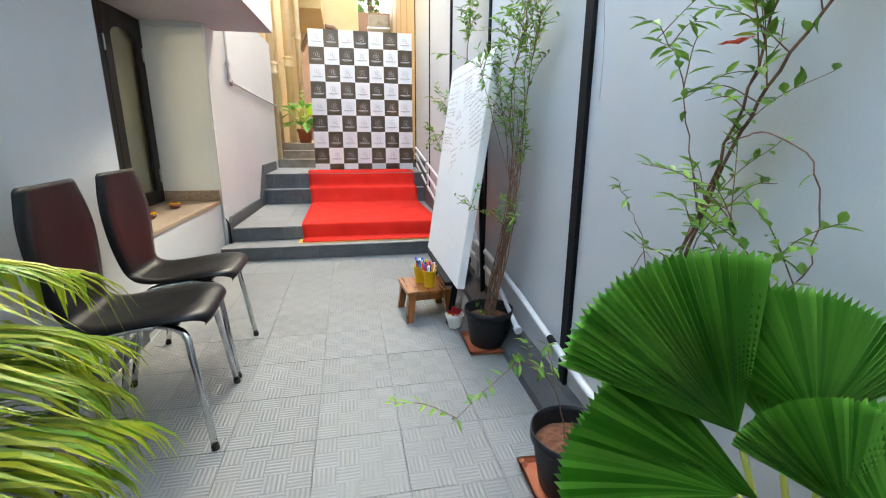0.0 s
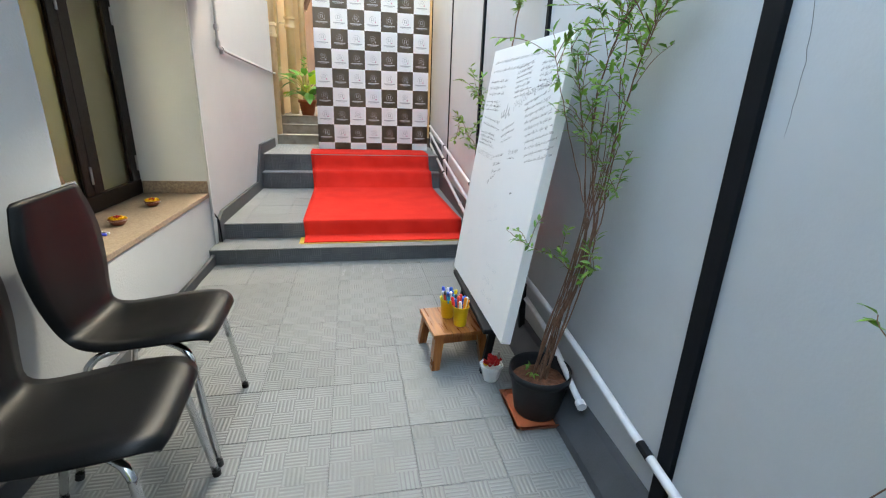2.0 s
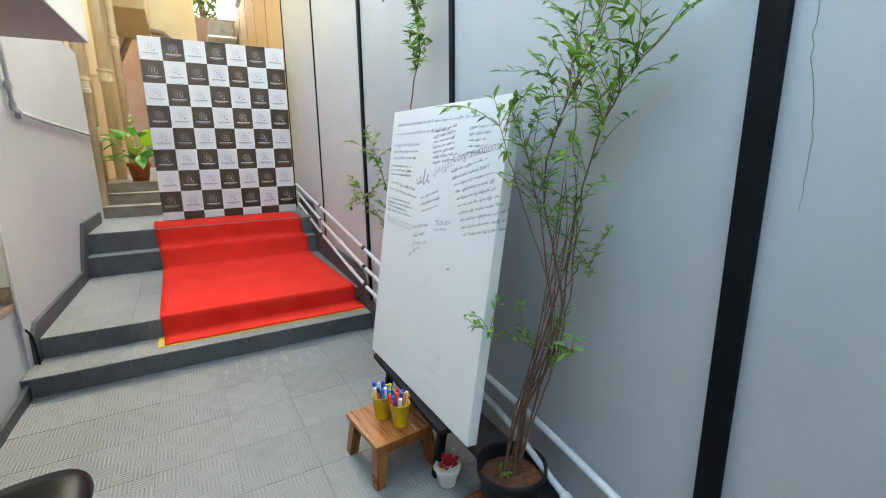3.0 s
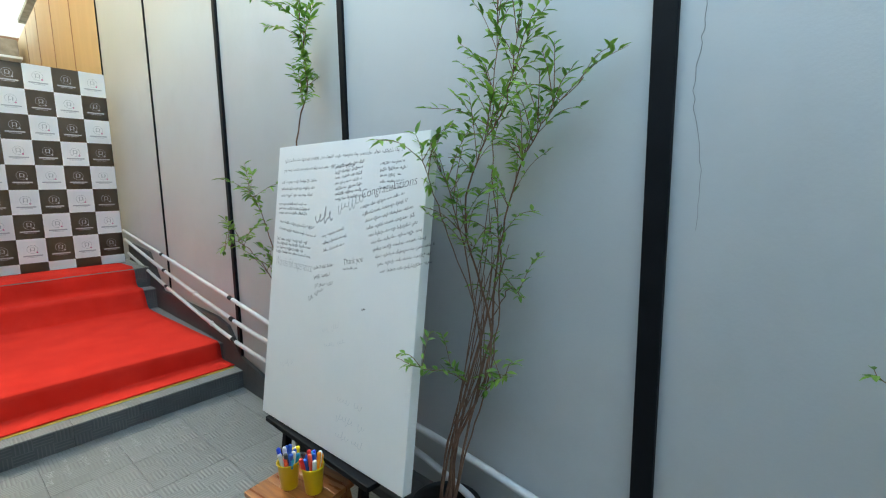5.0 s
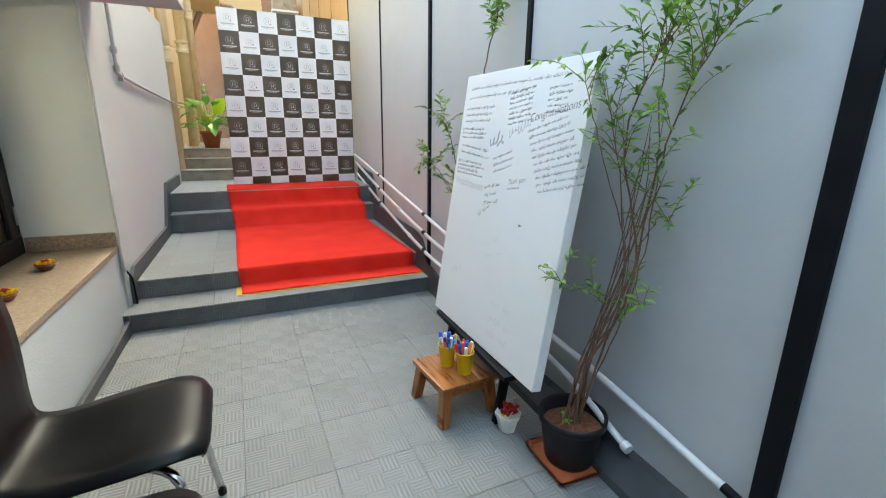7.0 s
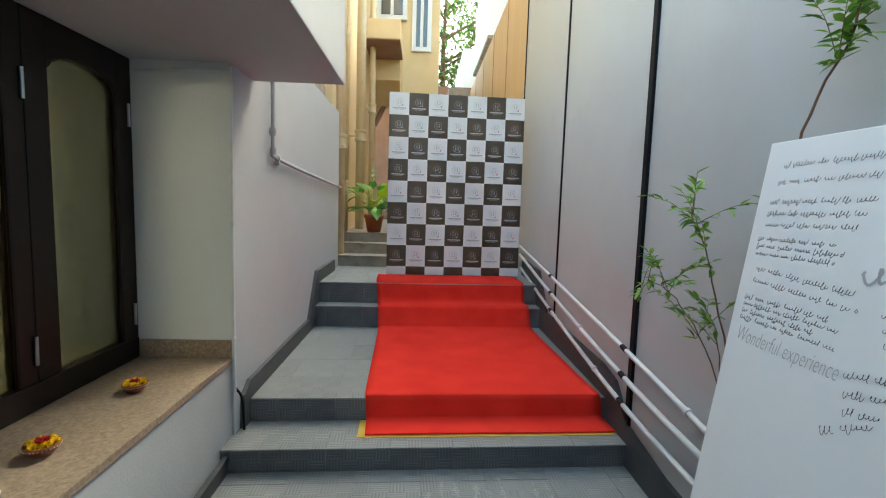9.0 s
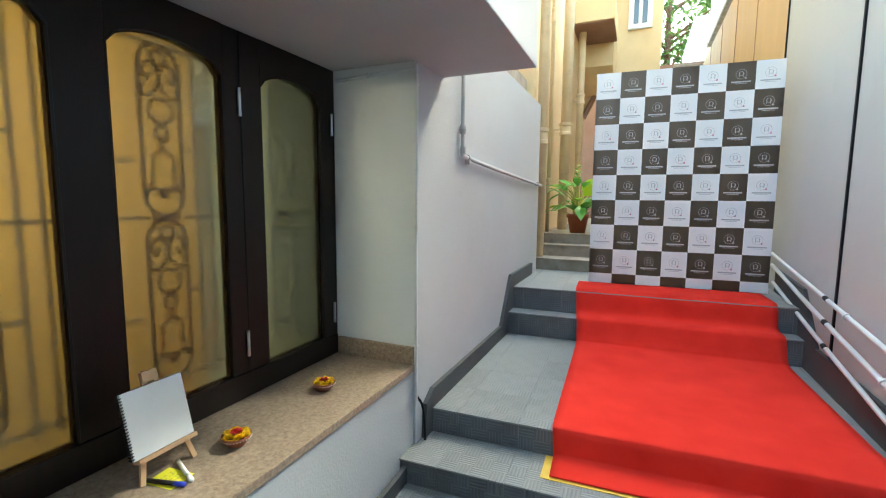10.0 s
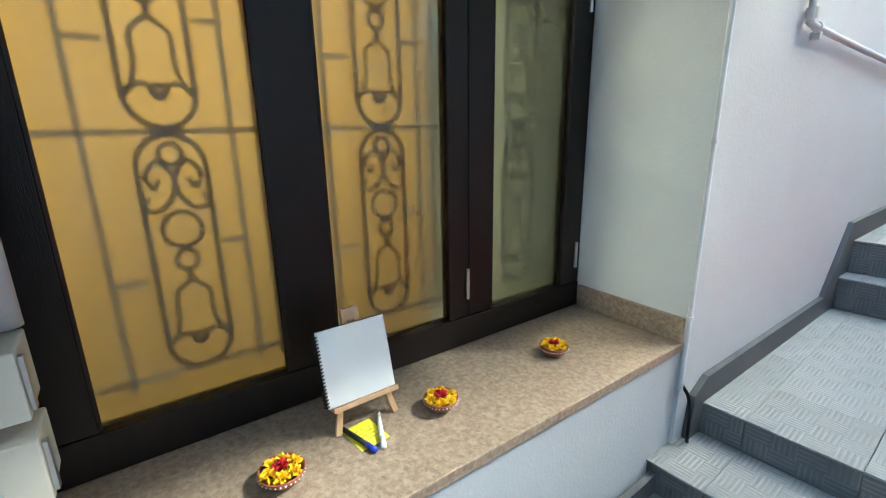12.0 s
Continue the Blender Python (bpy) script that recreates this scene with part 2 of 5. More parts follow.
PETAL_RED = surf("red_petals", (0.42, 0.005, 0.012), (0.60, 0.02, 0.02), 60, 0.6, 0.3)
PETAL_YELLOW = surf("yellow_petals", (0.82, 0.50, 0.005), (0.9, 0.62, 0.01), 60, 0.6, 0.3)
FLOWER_RED = surf("orange_red_petals", (0.80, 0.05, 0.02), (0.88, 0.09, 0.04), 30, 0.5, 0.2)
CLAY = surf("painted_clay", (0.20, 0.055, 0.025), (0.28, 0.085, 0.04), 20, 0.45, 0.2)
PAPER = surf("white_paper", (0.80, 0.80, 0.79), (0.84, 0.84, 0.83), 4, 0.75, 0.1)
STICKY = surf("yellow_paper", (0.80, 0.74, 0.03), (0.85, 0.79, 0.06), 5, 0.7, 0.05)
BLUE_PLASTIC = surf("blue_plastic", (0.015, 0.03, 0.42), (0.02, 0.05, 0.5), 5, 0.3, 0.0)
CREAM_BOX = surf("cream_plastic", (0.55, 0.53, 0.46), (0.62, 0.60, 0.53), 6, 0.45, 0.1)
STEEL = surf("steel", (0.5, 0.5, 0.5), (0.6, 0.6, 0.6), 20, 0.3, 0.1, metal=1.0)
ROPE = surf("jute_rope", (0.30, 0.20, 0.11), (0.42, 0.30, 0.18), 80, 0.9, 0.6)
ROOM_WALL = surf("room_dark_tone", (0.15, 0.15, 0.125), (0.19, 0.19, 0.16), 2, 0.8, 0.2, world_space=True)
REVEAL_TONE = surf("off_white_lifted", (0.62, 0.635, 0.63), (0.67, 0.68, 0.675), 1.8, 0.6, 0.25, 110, world_space=True)
IRON = surf("dark_iron", (0.03, 0.035, 0.035), (0.05, 0.055, 0.055), 10, 0.6, 0.2)
PALE_IRON = surf("pale_iron", (0.30, 0.33, 0.32), (0.36, 0.38, 0.37), 10, 0.6, 0.2)
GREY_CURTAIN = leafy("grey_curtain", (0.66, 0.67, 0.55), (0.72, 0.73, 0.60), 0.9, 0.45, 2.0)
OCHRE_CURTAIN = leafy("ochre_curtain", (0.60, 0.47, 0.25), (0.68, 0.55, 0.31), 0.9, 0.5, 2.0)
GLASS = frosted("frosted_glass", (0.86, 0.88, 0.80), 0.29)
DARK_GLASS = surf("window_glass", (0.05, 0.06, 0.07), (0.08, 0.09, 0.1), 1, 0.08, 0.0, spec=0.8)
LEAF = leafy("shrub_leaf", (0.06, 0.17, 0.015), (0.24, 0.42, 0.06), 0.4, 0.3)
LEAF_DARK = leafy("fan_leaf", (0.04, 0.21, 0.015), (0.20, 0.48, 0.08), 0.30, 0.25, 5.0)
LEAF_PALM = leafy("areca_leaf", (0.09, 0.28, 0.012), (0.44, 0.46, 0.035), 0.36, 0.35, 7.0)
LEAF_LIME = leafy("lime_leaf", (0.28, 0.52, 0.02), (0.42, 0.62, 0.04), 0.4, 0.35)
TREE_LEAF = leafy("tree_leaf", (0.04, 0.10, 0.02), (0.16, 0.26, 0.06), 0.5, 0.3, 2.0)
PALM_STEM = surf("palm_stem", (0.36, 0.40, 0.06), (0.48, 0.46, 0.09), 9, 0.5, 0.1)


# ---- builders ----
def mesh_object(name, bm, material, smooth=False):
    me = bpy.data.meshes.new(name)
    bmesh.ops.recalc_face_normals(bm, faces=bm.faces)
    bm.to_mesh(me)
    bm.free()
    for m in (material if isinstance(material, (list, tuple)) else [material]):
        me.materials.append(m)
    if smooth:
        for p in me.polygons:
            p.use_smooth = True
    return new(name, me)


def part(name, bm, material, parent, label="", smooth=False):
    ob = mesh_object(name, bm, material, smooth)
    ob.parent = parent
    if label:
        tagged(ob, label)
    return ob


def thing(name, label, category, group="", at=None):
    ob = new(name)
    ob.empty_display_size = 0.05
    if at is not None:
        ob.matrix_basis = at
    return tagged(ob, label, category, group)


def structure(name, bm, material, label, category, smooth=False):
    return tagged(mesh_object(name, bm, material, smooth), label, category, kind="structure")


def box(x0, x1, y0, y1, z0, z1, bev=0.0, bm=None, m=None):
    own = bmesh.new()
    r = bmesh.ops.create_cube(own, size=1.0)
    bmesh.ops.scale(own, vec=(x1 - x0, y1 - y0, z1 - z0), verts=own.verts)
    bmesh.ops.translate(own, vec=((x0 + x1) / 2, (y0 + y1) / 2, (z0 + z1) / 2), verts=own.verts)
    if bev:
        bmesh.ops.bevel(own, geom=own.edges[:], offset=bev, segments=2, affect="EDGES", profile=0.6)
    if m is not None:
        own.transform(m)
    if bm is None:
        return own
    me = bpy.data.meshes.new("tmp")
    own.to_mesh(me)
    own.free()
    bm.from_mesh(me)
    bpy.data.meshes.remove(me)
    return bm


def rings(profiles, closed_ends=True, loop=True, bm=None):
    """Skin a list of equal rings of points."""
    bm = bm or bmesh.new()
    vs = [[bm.verts.new(p) for p in ring] for ring in profiles]
    n = len(vs[0])
    for a, b in zip(vs, vs[1:]):
        for i in range(n if loop else n - 1):
            j = (i + 1) % n
            bm.faces.new((a[i], a[j], b[j], b[i]))
    if closed_ends and loop:
        bm.faces.new(vs[0])
        bm.faces.new(vs[-1])
    return bm


def smooth_line(points, steps=6):
    """A Catmull-Rom line through the points."""
    p = [Vector(q) for q in points]
    p = [p[0] * 2 - p[1]] + p + [p[-1] * 2 - p[-2]]
    out = []
    for i in range(1, len(p) - 2):
        a, b, c, d = p[i - 1:i + 3]
        for k in range(steps):
            t = k / steps
            out.append(0.5 * ((2 * b) + (c - a) * t + (2 * a - 5 * b + 4 * c - d) * t * t + (3 * b - a - 3 * c + d) * t ** 3))
    out.append(p[-2])
    return out


def tube(points, r0, r1=None, sides=8, bm=None):
    r1 = r0 if r1 is None else r1
    pts = [Vector(q) for q in points]
    prof = []
    up = Vector((0.31, 0.17, 0.93))
    for i, p in enumerate(pts):
        d = (pts[min(i + 1, len(pts) - 1)] - pts[max(i - 1, 0)]).normalized()
        a = d.cross(up)
        if a.length < 0.05:
            a = d.cross(Vector((1, 0, 0)))
        a.normalize()
        b = d.cross(a)
        up = a.cross(d)
        r = r0 + (r1 - r0) * i / max(1, len(pts) - 1)
        prof.append([p + r * (math.cos(2 * math.pi * k / sides) * a + math.sin(2 * math.pi * k / sides) * b) for k in range(sides)])
    return rings(prof, bm=bm)


def lathe(profile, sides=24, centre=(0, 0, 0), bm=None, twist=0.0):
    c = Vector(centre)
    return rings([[c + Vector((r * math.cos(2 * math.pi * k / sides + twist), r * math.sin(2 * math.pi * k / sides + twist), z)) for k in range(sides)] for r, z in profile], bm=bm)


def prism(poly, axis, lo, hi, bm=None):
    """A polygon given in the two other axes, pushed from lo to hi along axis."""
    place = {"x": lambda a, b, v: (v, a, b), "y": lambda a, b, v: (a, v, b), "z": lambda a, b, v: (a, b, v)}[axis]
    return rings([[place(a, b, lo) for a, b in poly], [place(a, b, hi) for a, b in poly]], bm=bm)


class Leaves:
    """Collects folded blades into one mesh."""
    def __init__(self):
        self.v, self.f = [], []

    def blade(self, p, d, n, length, width, fold=0.25, droop=0.0):
        p, d = Vector(p), Vector(d).normalized()
        s = d.cross(Vector(n))
        if s.length < 0.05:
            s = d.cross(Vector((1, 0, 0)))
        s.normalize()
        n = s.cross(d)
        k = len(self.v)
        m1 = p + d * length * 0.35 - n * droop * 0.15
        m2 = p + d * length * 0.7 - n * droop * 0.45
        tip = p + d * length - n * droop
        for q in (p, m1 + s * width * 0.5 + n * fold * width, m1, m1 - s * width * 0.5 + n * fold * width,
                  m2 + s * width * 0.38 + n * fold * width * 0.7, m2, m2 - s * width * 0.38 + n * fold * width * 0.7, tip):
            self.v.append(q)
        self.f += [(k, k + 1, k + 2), (k, k + 2, k + 3), (k + 1, k + 4, k + 5, k + 2), (k + 2, k + 5, k + 6, k + 3), (k + 4, k + 7, k + 5), (k + 5, k + 7, k + 6)]

    def object(self, name, material, parent, label=""):
        me = bpy.data.meshes.new(name)
        me.from_pydata([tuple(q) for q in self.v], [], self.f)
        me.materials.append(material)
        ob = new(name, me)
        ob.parent = parent
        return tagged(ob, label, kind="stuff")


rnd = random.Random(7)


def jitter(s):
    return Vector((rnd.uniform(-s, s), rnd.uniform(-s, s), rnd.uniform(-s, s)))


# ---- structure ----
LEFT, RIGHT, WIN, NEAR = -1.055, 0.895, -1.49, -1.005
BACK, SOFFIT_Z = -2.4, 1.875
# the tiling and the steps run two degrees off square to the walls
SKEW = Matrix.Translation((LEFT, 4.675, 0)) @ Matrix.Rotation(radians(2.0), 4, "Z") @ Matrix.Translation((-LEFT, -4.675, 0))
# placing of everything beyond the top of the steps
FAR = Matrix.Translation((0.012, 0.407, -0.243)) @ Matrix.Scale(1.08, 4)
structure("ground", box(-60, 60, -60, 60, -0.4, -0.13), GROUND, "bare brown earth under and around the passage", "ground")
floor = structure("floor", box(LEFT - 0.1, RIGHT + 0.1, BACK, 4.74, -0.12, -0.006), GROUT, "grey tiled passage floor with dark joints", "floor")

# right wall: flat painted panels between black posts, then ochre panels further on
# the stretch above 4 m is unseen, added to shade the left wall
bm = prism([(BACK, -0.12), (7.55, -0.12), (7.55, 4.0), (6.2, 4.0), (6.2, 6.4), (BACK, 6.4)], "x", RIGHT, RIGHT + 0.2)
wall_east = structure("wall_east", bm, GREY_WALL, "smooth blue-grey painted boundary wall, unseen upper stretch added for shade", "wall")
for y, w, d in ((2.272, 0.056, 0.016), (3.537, 0.034, 0.012), (4.765, 0.040, 0.016), (6.08, 0.022, 0.010), (7.54, 0.018, 0.010), (1.02, 0.05, 0.016), (-0.23, 0.05, 0.016)):
    part("joint_strip", box(RIGHT - d, RIGHT + 0.01, y - w / 2, y + w / 2, 0.02, 3.98, 0.003), BLACK_PAINT, wall_east, "black painted vertical joint strip")
crack = smooth_line([(RIGHT - 0.0003, 2.20, 2.3), (RIGHT - 0.0003, 2.193, 1.70), (RIGHT - 0.0003, 2.197, 1.58), (RIGHT - 0.0003, 2.205, 1.46), (RIGHT - 0.0003, 2.182, 1.30), (RIGHT - 0.0003, 2.186, 1.16)], 7)
part("hairline_crack", tube([p + Vector((0, rnd.uniform(-.003, .003), 0)) for p in crack], 0.0009, 0.0004, 5), GROUT, wall_east, "fine dark crack in the paint")
wall_far = structure("wall_far_east", box(RIGHT, RIGHT + 0.2, 7.555, 14.4, 0.0, 4.0), OCHRE_PANEL, "ochre timber-coloured panel wall", "wall")
for k in range(5):
    part("panel_joint", box(RIGHT - 0.006, RIGHT + 0.01, 8.75 + k * 1.2, 8.762 + k * 1.2, 0.7, 3.99), BROWN_ARCH, wall_far)

# left: near wall, window bay, far wall
structure("wall_west_near", box(LEFT - 0.55, NEAR, BACK, 3.165, -0.12, SOFFIT_Z), PALE_WALL, "pale blue-grey painted wall behind the chairs", "wall")
structure("wall_below_sill", box(LEFT - 0.5, LEFT - 0.012, 3.165, 4.80, -0.12, 0.472), PALE_WALL, "pale grey painted wall under the window sill", "wall")
structure("wall_pier", box(WIN - 0.18, LEFT, 4.80, 7.48, -0.12, SOFFIT_Z), PALE_WALL, "pale grey painted wall beside the steps", "wall")
structure("wall_west_upper", box(LEFT - 0.18, LEFT, 5.105, 7.48, SOFFIT_Z, 2.20), PALE_WALL, "pale grey upper wall beside the steps", "wall")
structure("ceiling", box(-2.9, -0.59, BACK, 5.10, SOFFIT_Z, 2.50, 0.006), SOFFIT, "grey painted overhanging slab above the window", "ceiling")
# unseen closing wall, added this high to keep sky light off the near end
structure("wall_south_blocker", box(-2.9, RIGHT + 0.2, BACK - 0.2, BACK, -0.12, 6.4), PALE_WALL, "plain pale unseen wall added behind the passage to cut the light", "wall")

# unseen room added behind the window, its dimness put into the wall colour
room = bmesh.new()
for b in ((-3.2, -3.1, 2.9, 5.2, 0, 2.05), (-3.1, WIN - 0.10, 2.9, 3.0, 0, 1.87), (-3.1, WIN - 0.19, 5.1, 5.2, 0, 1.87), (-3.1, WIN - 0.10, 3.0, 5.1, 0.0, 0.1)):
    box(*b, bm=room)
structure("room_wall", room, ROOM_WALL, "unseen room walls added behind the window, coloured dark for dimness", "wall")

# window sill
# off-white reveal lining, its colour lifted further in place of bounced light
structure("wall_bay_lining", box(WIN, LEFT - 0.003, 4.794, 4.7995, 0.508, SOFFIT_Z - 0.001), REVEAL_TONE, "off-white reveal of the window bay, tone lifted for bounced light", "wall")
sill = structure("window_sill", box(WIN - 0.02, LEFT - 0.004, 3.17, 4.797, 0.474, 0.505, 0.004), GRANITE, "speckled brown granite window sill", "window sill")
part("upstand", box(WIN + 0.01, LEFT - 0.006, 4.780, 4.799, 0.507, 0.592, 0.003), GRANITE, sill)

# window: dark frame, three arched sashes with frosted panes, iron grille behind
window = tagged(new("window_1"), "dark brown timber window with three arched frosted panes", "window", kind="structure")
XF0, XF1 = WIN - 0.05, WIN
Z0, ZT = 0.507, SOFFIT_Z - 0.002
PANES = ((3.258, 3.652), (3.785, 4.165), (4.335, 4.695))
part("bottom_rail", box(XF0, XF1 + 0.004, 3.17, 4.793, Z0, 0.604, 0.005), DARK_WOOD, window)
edges = (3.17,) + tuple(v for p in PANES for v in p) + (4.793,)
for k in range(0, 8, 2):
    part("stile", box(XF0, XF1, edges[k], edges[k + 1], 0.605, ZT, 0.004), DARK_WOOD, window)
for y0, y1 in PANES:
    zc, rise, n = 1.685, 0.08, 14
    top = []
    for k in range(n + 1):
        u = -1 + 2 * k / n
        top.append((y0 + (y1 - y0) * k / n, zc + rise * math.sqrt(max(0, 1 - u * u * 0.985)) ** 0.9))
    poly = top + [(y1, ZT), (y0, ZT)]
    part("arched_head", prism(poly, "x", XF0, XF1), DARK_WOOD, window)
    bead = tube([(XF1 - 0.006, y0, 0.61)] + [(XF1 - 0.006, a, b) for a, b in top] + [(XF1 - 0.006, y1, 0.61)], 0.007, sides=6)
    part("bead", bead, DARK_WOOD, window)
    pane = part("pane", box(WIN - 0.032, WIN - 0.026, y0 - 0.01, y1 + 0.01, 0.595, 1.82), GLASS, window, "frosted glass pane")
    pane.visible_shadow = False
for y in (4.228, 4.765):
    for z in (0.718, 1.62):
        part("hinge", tube([(XF1 + 0.006, y, z - 0.05), (XF1 + 0.006, y, z + 0.05)], 0.0065, sides=8), STEEL, window, "bright steel butt hinge")
# black strip laid on the stile for the shade in the sash joint
part("sash_gap_shade", box(XF1 - 0.002, XF1 + 0.002, 4.235, 4.239, 0.61, 1.87), BLACK_PAINT, window)

# iron window grille
grille = thing("window_grille", "ornate iron security grille with oval scroll loops behind glass", "grille")
GX = WIN - 0.095


def grille_motif(yc, zb, h, w):
    """One tall rounded loop holding a ring, scrolls, a small ring and a bell."""
    bm = bmesh.new()
    r, t = w / 2, 0.0062
    loop = [(GX, yc + r * math.cos(a), zb + r + r * math.sin(a)) for a in [math.pi + math.pi * k / 10 for k in range(11)]]
    loop += [(GX, yc + r * math.cos(a), zb + h - r + r * math.sin(a)) for a in [math.pi * k / 10 for k in range(11)]]
    tube(loop + [loop[0]], t, bm=bm, sides=6)

    def ring(cz, rr, cy=yc, a0=0.0, a1=2 * math.pi):
        tube([(GX, cy + rr * math.cos(a0 + (a1 - a0) * k / 16), cz + rr * math.sin(a0 + (a1 - a0) * k / 16)) for k in range(17)], t * 0.9, bm=bm, sides=6)

    ring(zb + h * 0.925, w * 0.17)
    for s in (-1, 1):
        pts = [(GX, yc, zb + h * 0.84), (GX, yc + s * w * 0.22, zb + h * 0.90), (GX, yc + s * w * 0.40, zb + h * 0.845), (GX, yc + s * w * 0.30, zb + h * 0.79), (GX, yc + s * w * 0.22, zb + h * 0.83)]
        tube(smooth_line(pts, 5), t * 0.8, bm=bm, sides=6)
        pts = [(GX, yc, zb + h * 0.80), (GX, yc + s * w * 0.1, zb + h * 0.74), (GX, yc + s * w * 0.32, zb + h * 0.70), (GX, yc + s * w * 0.48, zb + h * 0.725), (GX, yc + s * w * 0.38, zb + h * 0.76)]
        tube(smooth_line(pts, 5), t * 0.8, bm=bm, sides=6)
        pts = [(GX, yc, zb + h * 0.40), (GX, yc + s * w * 0.26, zb + h * 0.345), (GX, yc + s * w * 0.27, zb + h * 0.24), (GX, yc + s * w * 0.36, zb + h * 0.16), (GX, yc + s * w * 0.47, zb + h * 0.12)]
        tube(smooth_line(pts, 5), t * 0.8, bm=bm, sides=6)
    tube([(GX, yc, zb + h * 0.80), (GX, yc, zb + h * 0.84)], t, bm=bm, sides=6)
    ring(zb + h * 0.62, w * 0.30)
    ring(zb + h * 0.49, w * 0.17)
    tube([(GX, yc, zb + h * 0.45), (GX, yc, zb + h * 0.40)], t, bm=bm, sides=6)
    tube(smooth_line([(GX, yc - w * 0.45, zb + h * 0.14), (GX, yc - w * 0.2, zb + h * 0.165), (GX, yc, zb + h * 0.12), (GX, yc + w * 0.2, zb + h * 0.165), (GX, yc + w * 0.45, zb + h * 0.14)], 5), t * 0.8, bm=bm, sides=6)
    ring(zb + h * 0.135, w * 0.1)
    return bm


for y0, y1 in PANES:
    yc = (y0 + y1) / 2 + 0.022
    for zb in (0.650, 1.212):
        part("scroll_loop", grille_motif(yc, zb, 0.548, 0.134), IRON, grille, "black wrought-iron loop with bell")
    for z in (0.64, 1.205, 1.765):
        part("crossbar", tube([(GX - 0.02, y0 - 0.06, z), (GX - 0.02, y1 + 0.06, z)], 0.006, sides=6), PALE_IRON, grille)
    for dy in (-0.15, 0.135, 0.19):
        part("upright_bar", tube([(GX - 0.02, yc + dy, 0.61), (GX - 0.02, yc + dy, 1.80)], 0.006, sides=6), PALE_IRON, grille)
    for dy0, dy1, z in ((-0.15, -0.085, 0.875), (0.085, 0.135, 0.945), (-0.15, -0.085, 1.385), (0.085, 0.135, 1.435)):
        part("short_bar", tube([(GX - 0.02, yc + dy0, z), (GX - 0.02, yc + dy1, z)], 0.006, sides=6), PALE_IRON, grille)

def hang_curtain(label, y0, y1, material):
    curtain = thing("curtain", label, "curtain", "curtains behind the window")
    fold = []
    for k in range(81):
        y = y0 + k * (y1 - y0) / 80
        fold.append((WIN - 0.26 + 0.012 * math.sin(k * 0.9) + 0.006 * math.sin(k * 2.3), y))
    bm = bmesh.new()
    for dx in (0.0, -0.004):
        q = [[bm.verts.new((x + dx, y, z)) for x, y in fold] for z in (0.12, 1.84)]
        for i in range(80):
            bm.faces.new((q[0][i], q[0][i + 1], q[1][i + 1], q[1][i]))
    part("cloth", bm, material, curtain, smooth=True)
    part("rod", tube([(WIN - 0.26, y0 - 0.01, 1.85), (WIN - 0.26, y1 + 0.01, 1.85)], 0.010), STEEL, curtain)


hang_curtain("plain ochre curtain hanging behind the window grille", 3.02, 4.255, OCHRE_CURTAIN)
# this second curtain is added; its grey stands in for reflections in the pane
hang_curtain("grey-green curtain added behind the narrow casement in place of a reflection", 4.335, 5.08, GREY_CURTAIN)

# unseen lamp, added in that room so the curtains glow evenly from behind
lamp = thing("ceiling_lamp", "unseen warm tube lamp added behind the curtain to make it glow", "lamp")
part("tube", tube([(-2.7, 3.15, 1.74), (-2.7, 4.05, 1.74)], 0.018), WHITE_CERAMIC, lamp)
bulb = new("curtain_glow_light", bpy.data.lights.new("curtain_glow_light", "AREA"))
bulb.data.shape, bulb.data.size, bulb.data.size_y = "RECTANGLE", 0.06, 0.9
bulb.data.energy, bulb.data.color = 5.0, (1.0, 0.86, 0.62)
bulb.matrix_world = pose(-2.66, 3.6, 1.70, 0, -50, 0)
bulb.parent = lamp

# steps
bm = prism([(4.675, -0.12), (4.675, 0.107), (4.955, 0.107), (4.955, 0.227), (6.37, 0.227), (6.37, 0.399), (6.52, 0.399), (6.52, 0.575), (7.56, 0.575), (7.56, -0.12)], "x", LEFT - 0.1, RIGHT + 0.1)
bm.transform(SKEW)
stairs = structure("steps", bm, GROUT, "grey tiled steps with a deep landing", "steps")
upper = structure("upper_steps", prism([(7.536, -0.12), (7.536, 0.69), (7.86, 0.69), (7.86, 0.80), (8.16, 0.80), (8.16, 0.90), (14.0, 0.90), (14.0, -0.12)], "x", -1.7, RIGHT), CONCRETE, "worn bare concrete steps behind the backdrop", "steps")
for z, y in ((0.69, 7.536), (0.80, 7.86), (0.90, 8.16)):
    part("nosing", box(-1.18, RIGHT, y - 0.02, y + 0.10, z + 0.001, z + 0.012, 0.003), CONCRETE, upper)

# skirting: left kerb with stepped slope, right kerb
k = [(3.2, -0.004), (7.2, -0.004), (7.2, 0.69), (6.43, 0.69), (6.18, 0.335), (4.96, 0.335), (4.875, 0.285), (4.862, 0.11), (4.60, 0.07), (4.3, 0.058), (3.2, 0.055)]
skirt_l = structure("skirting_west", prism(k, "x", LEFT + 0.001, LEFT + 0.024), SKIRT, "dark grey cement skirting rising along the steps", "skirting")
part("skirting_run", box(NEAR + 0.001, NEAR + 0.014, BACK, 3.16, -0.004, 0.09, 0.003), SKIRT, skirt_l)
k = [(7.2, -0.004), (4.0, -0.004), (4.0, 0.13), (4.4, 0.145), (4.74, 0.20), (4.92, 0.37), (5.1, 0.40), (6.25, 0.41), (6.55, 0.72), (7.2, 0.76)]
skirt_r = structure("skirting_east", prism(k, "x", RIGHT - 0.024, RIGHT - 0.001), SKIRT, "dark grey cement skirting along the boundary wall", "skirting")
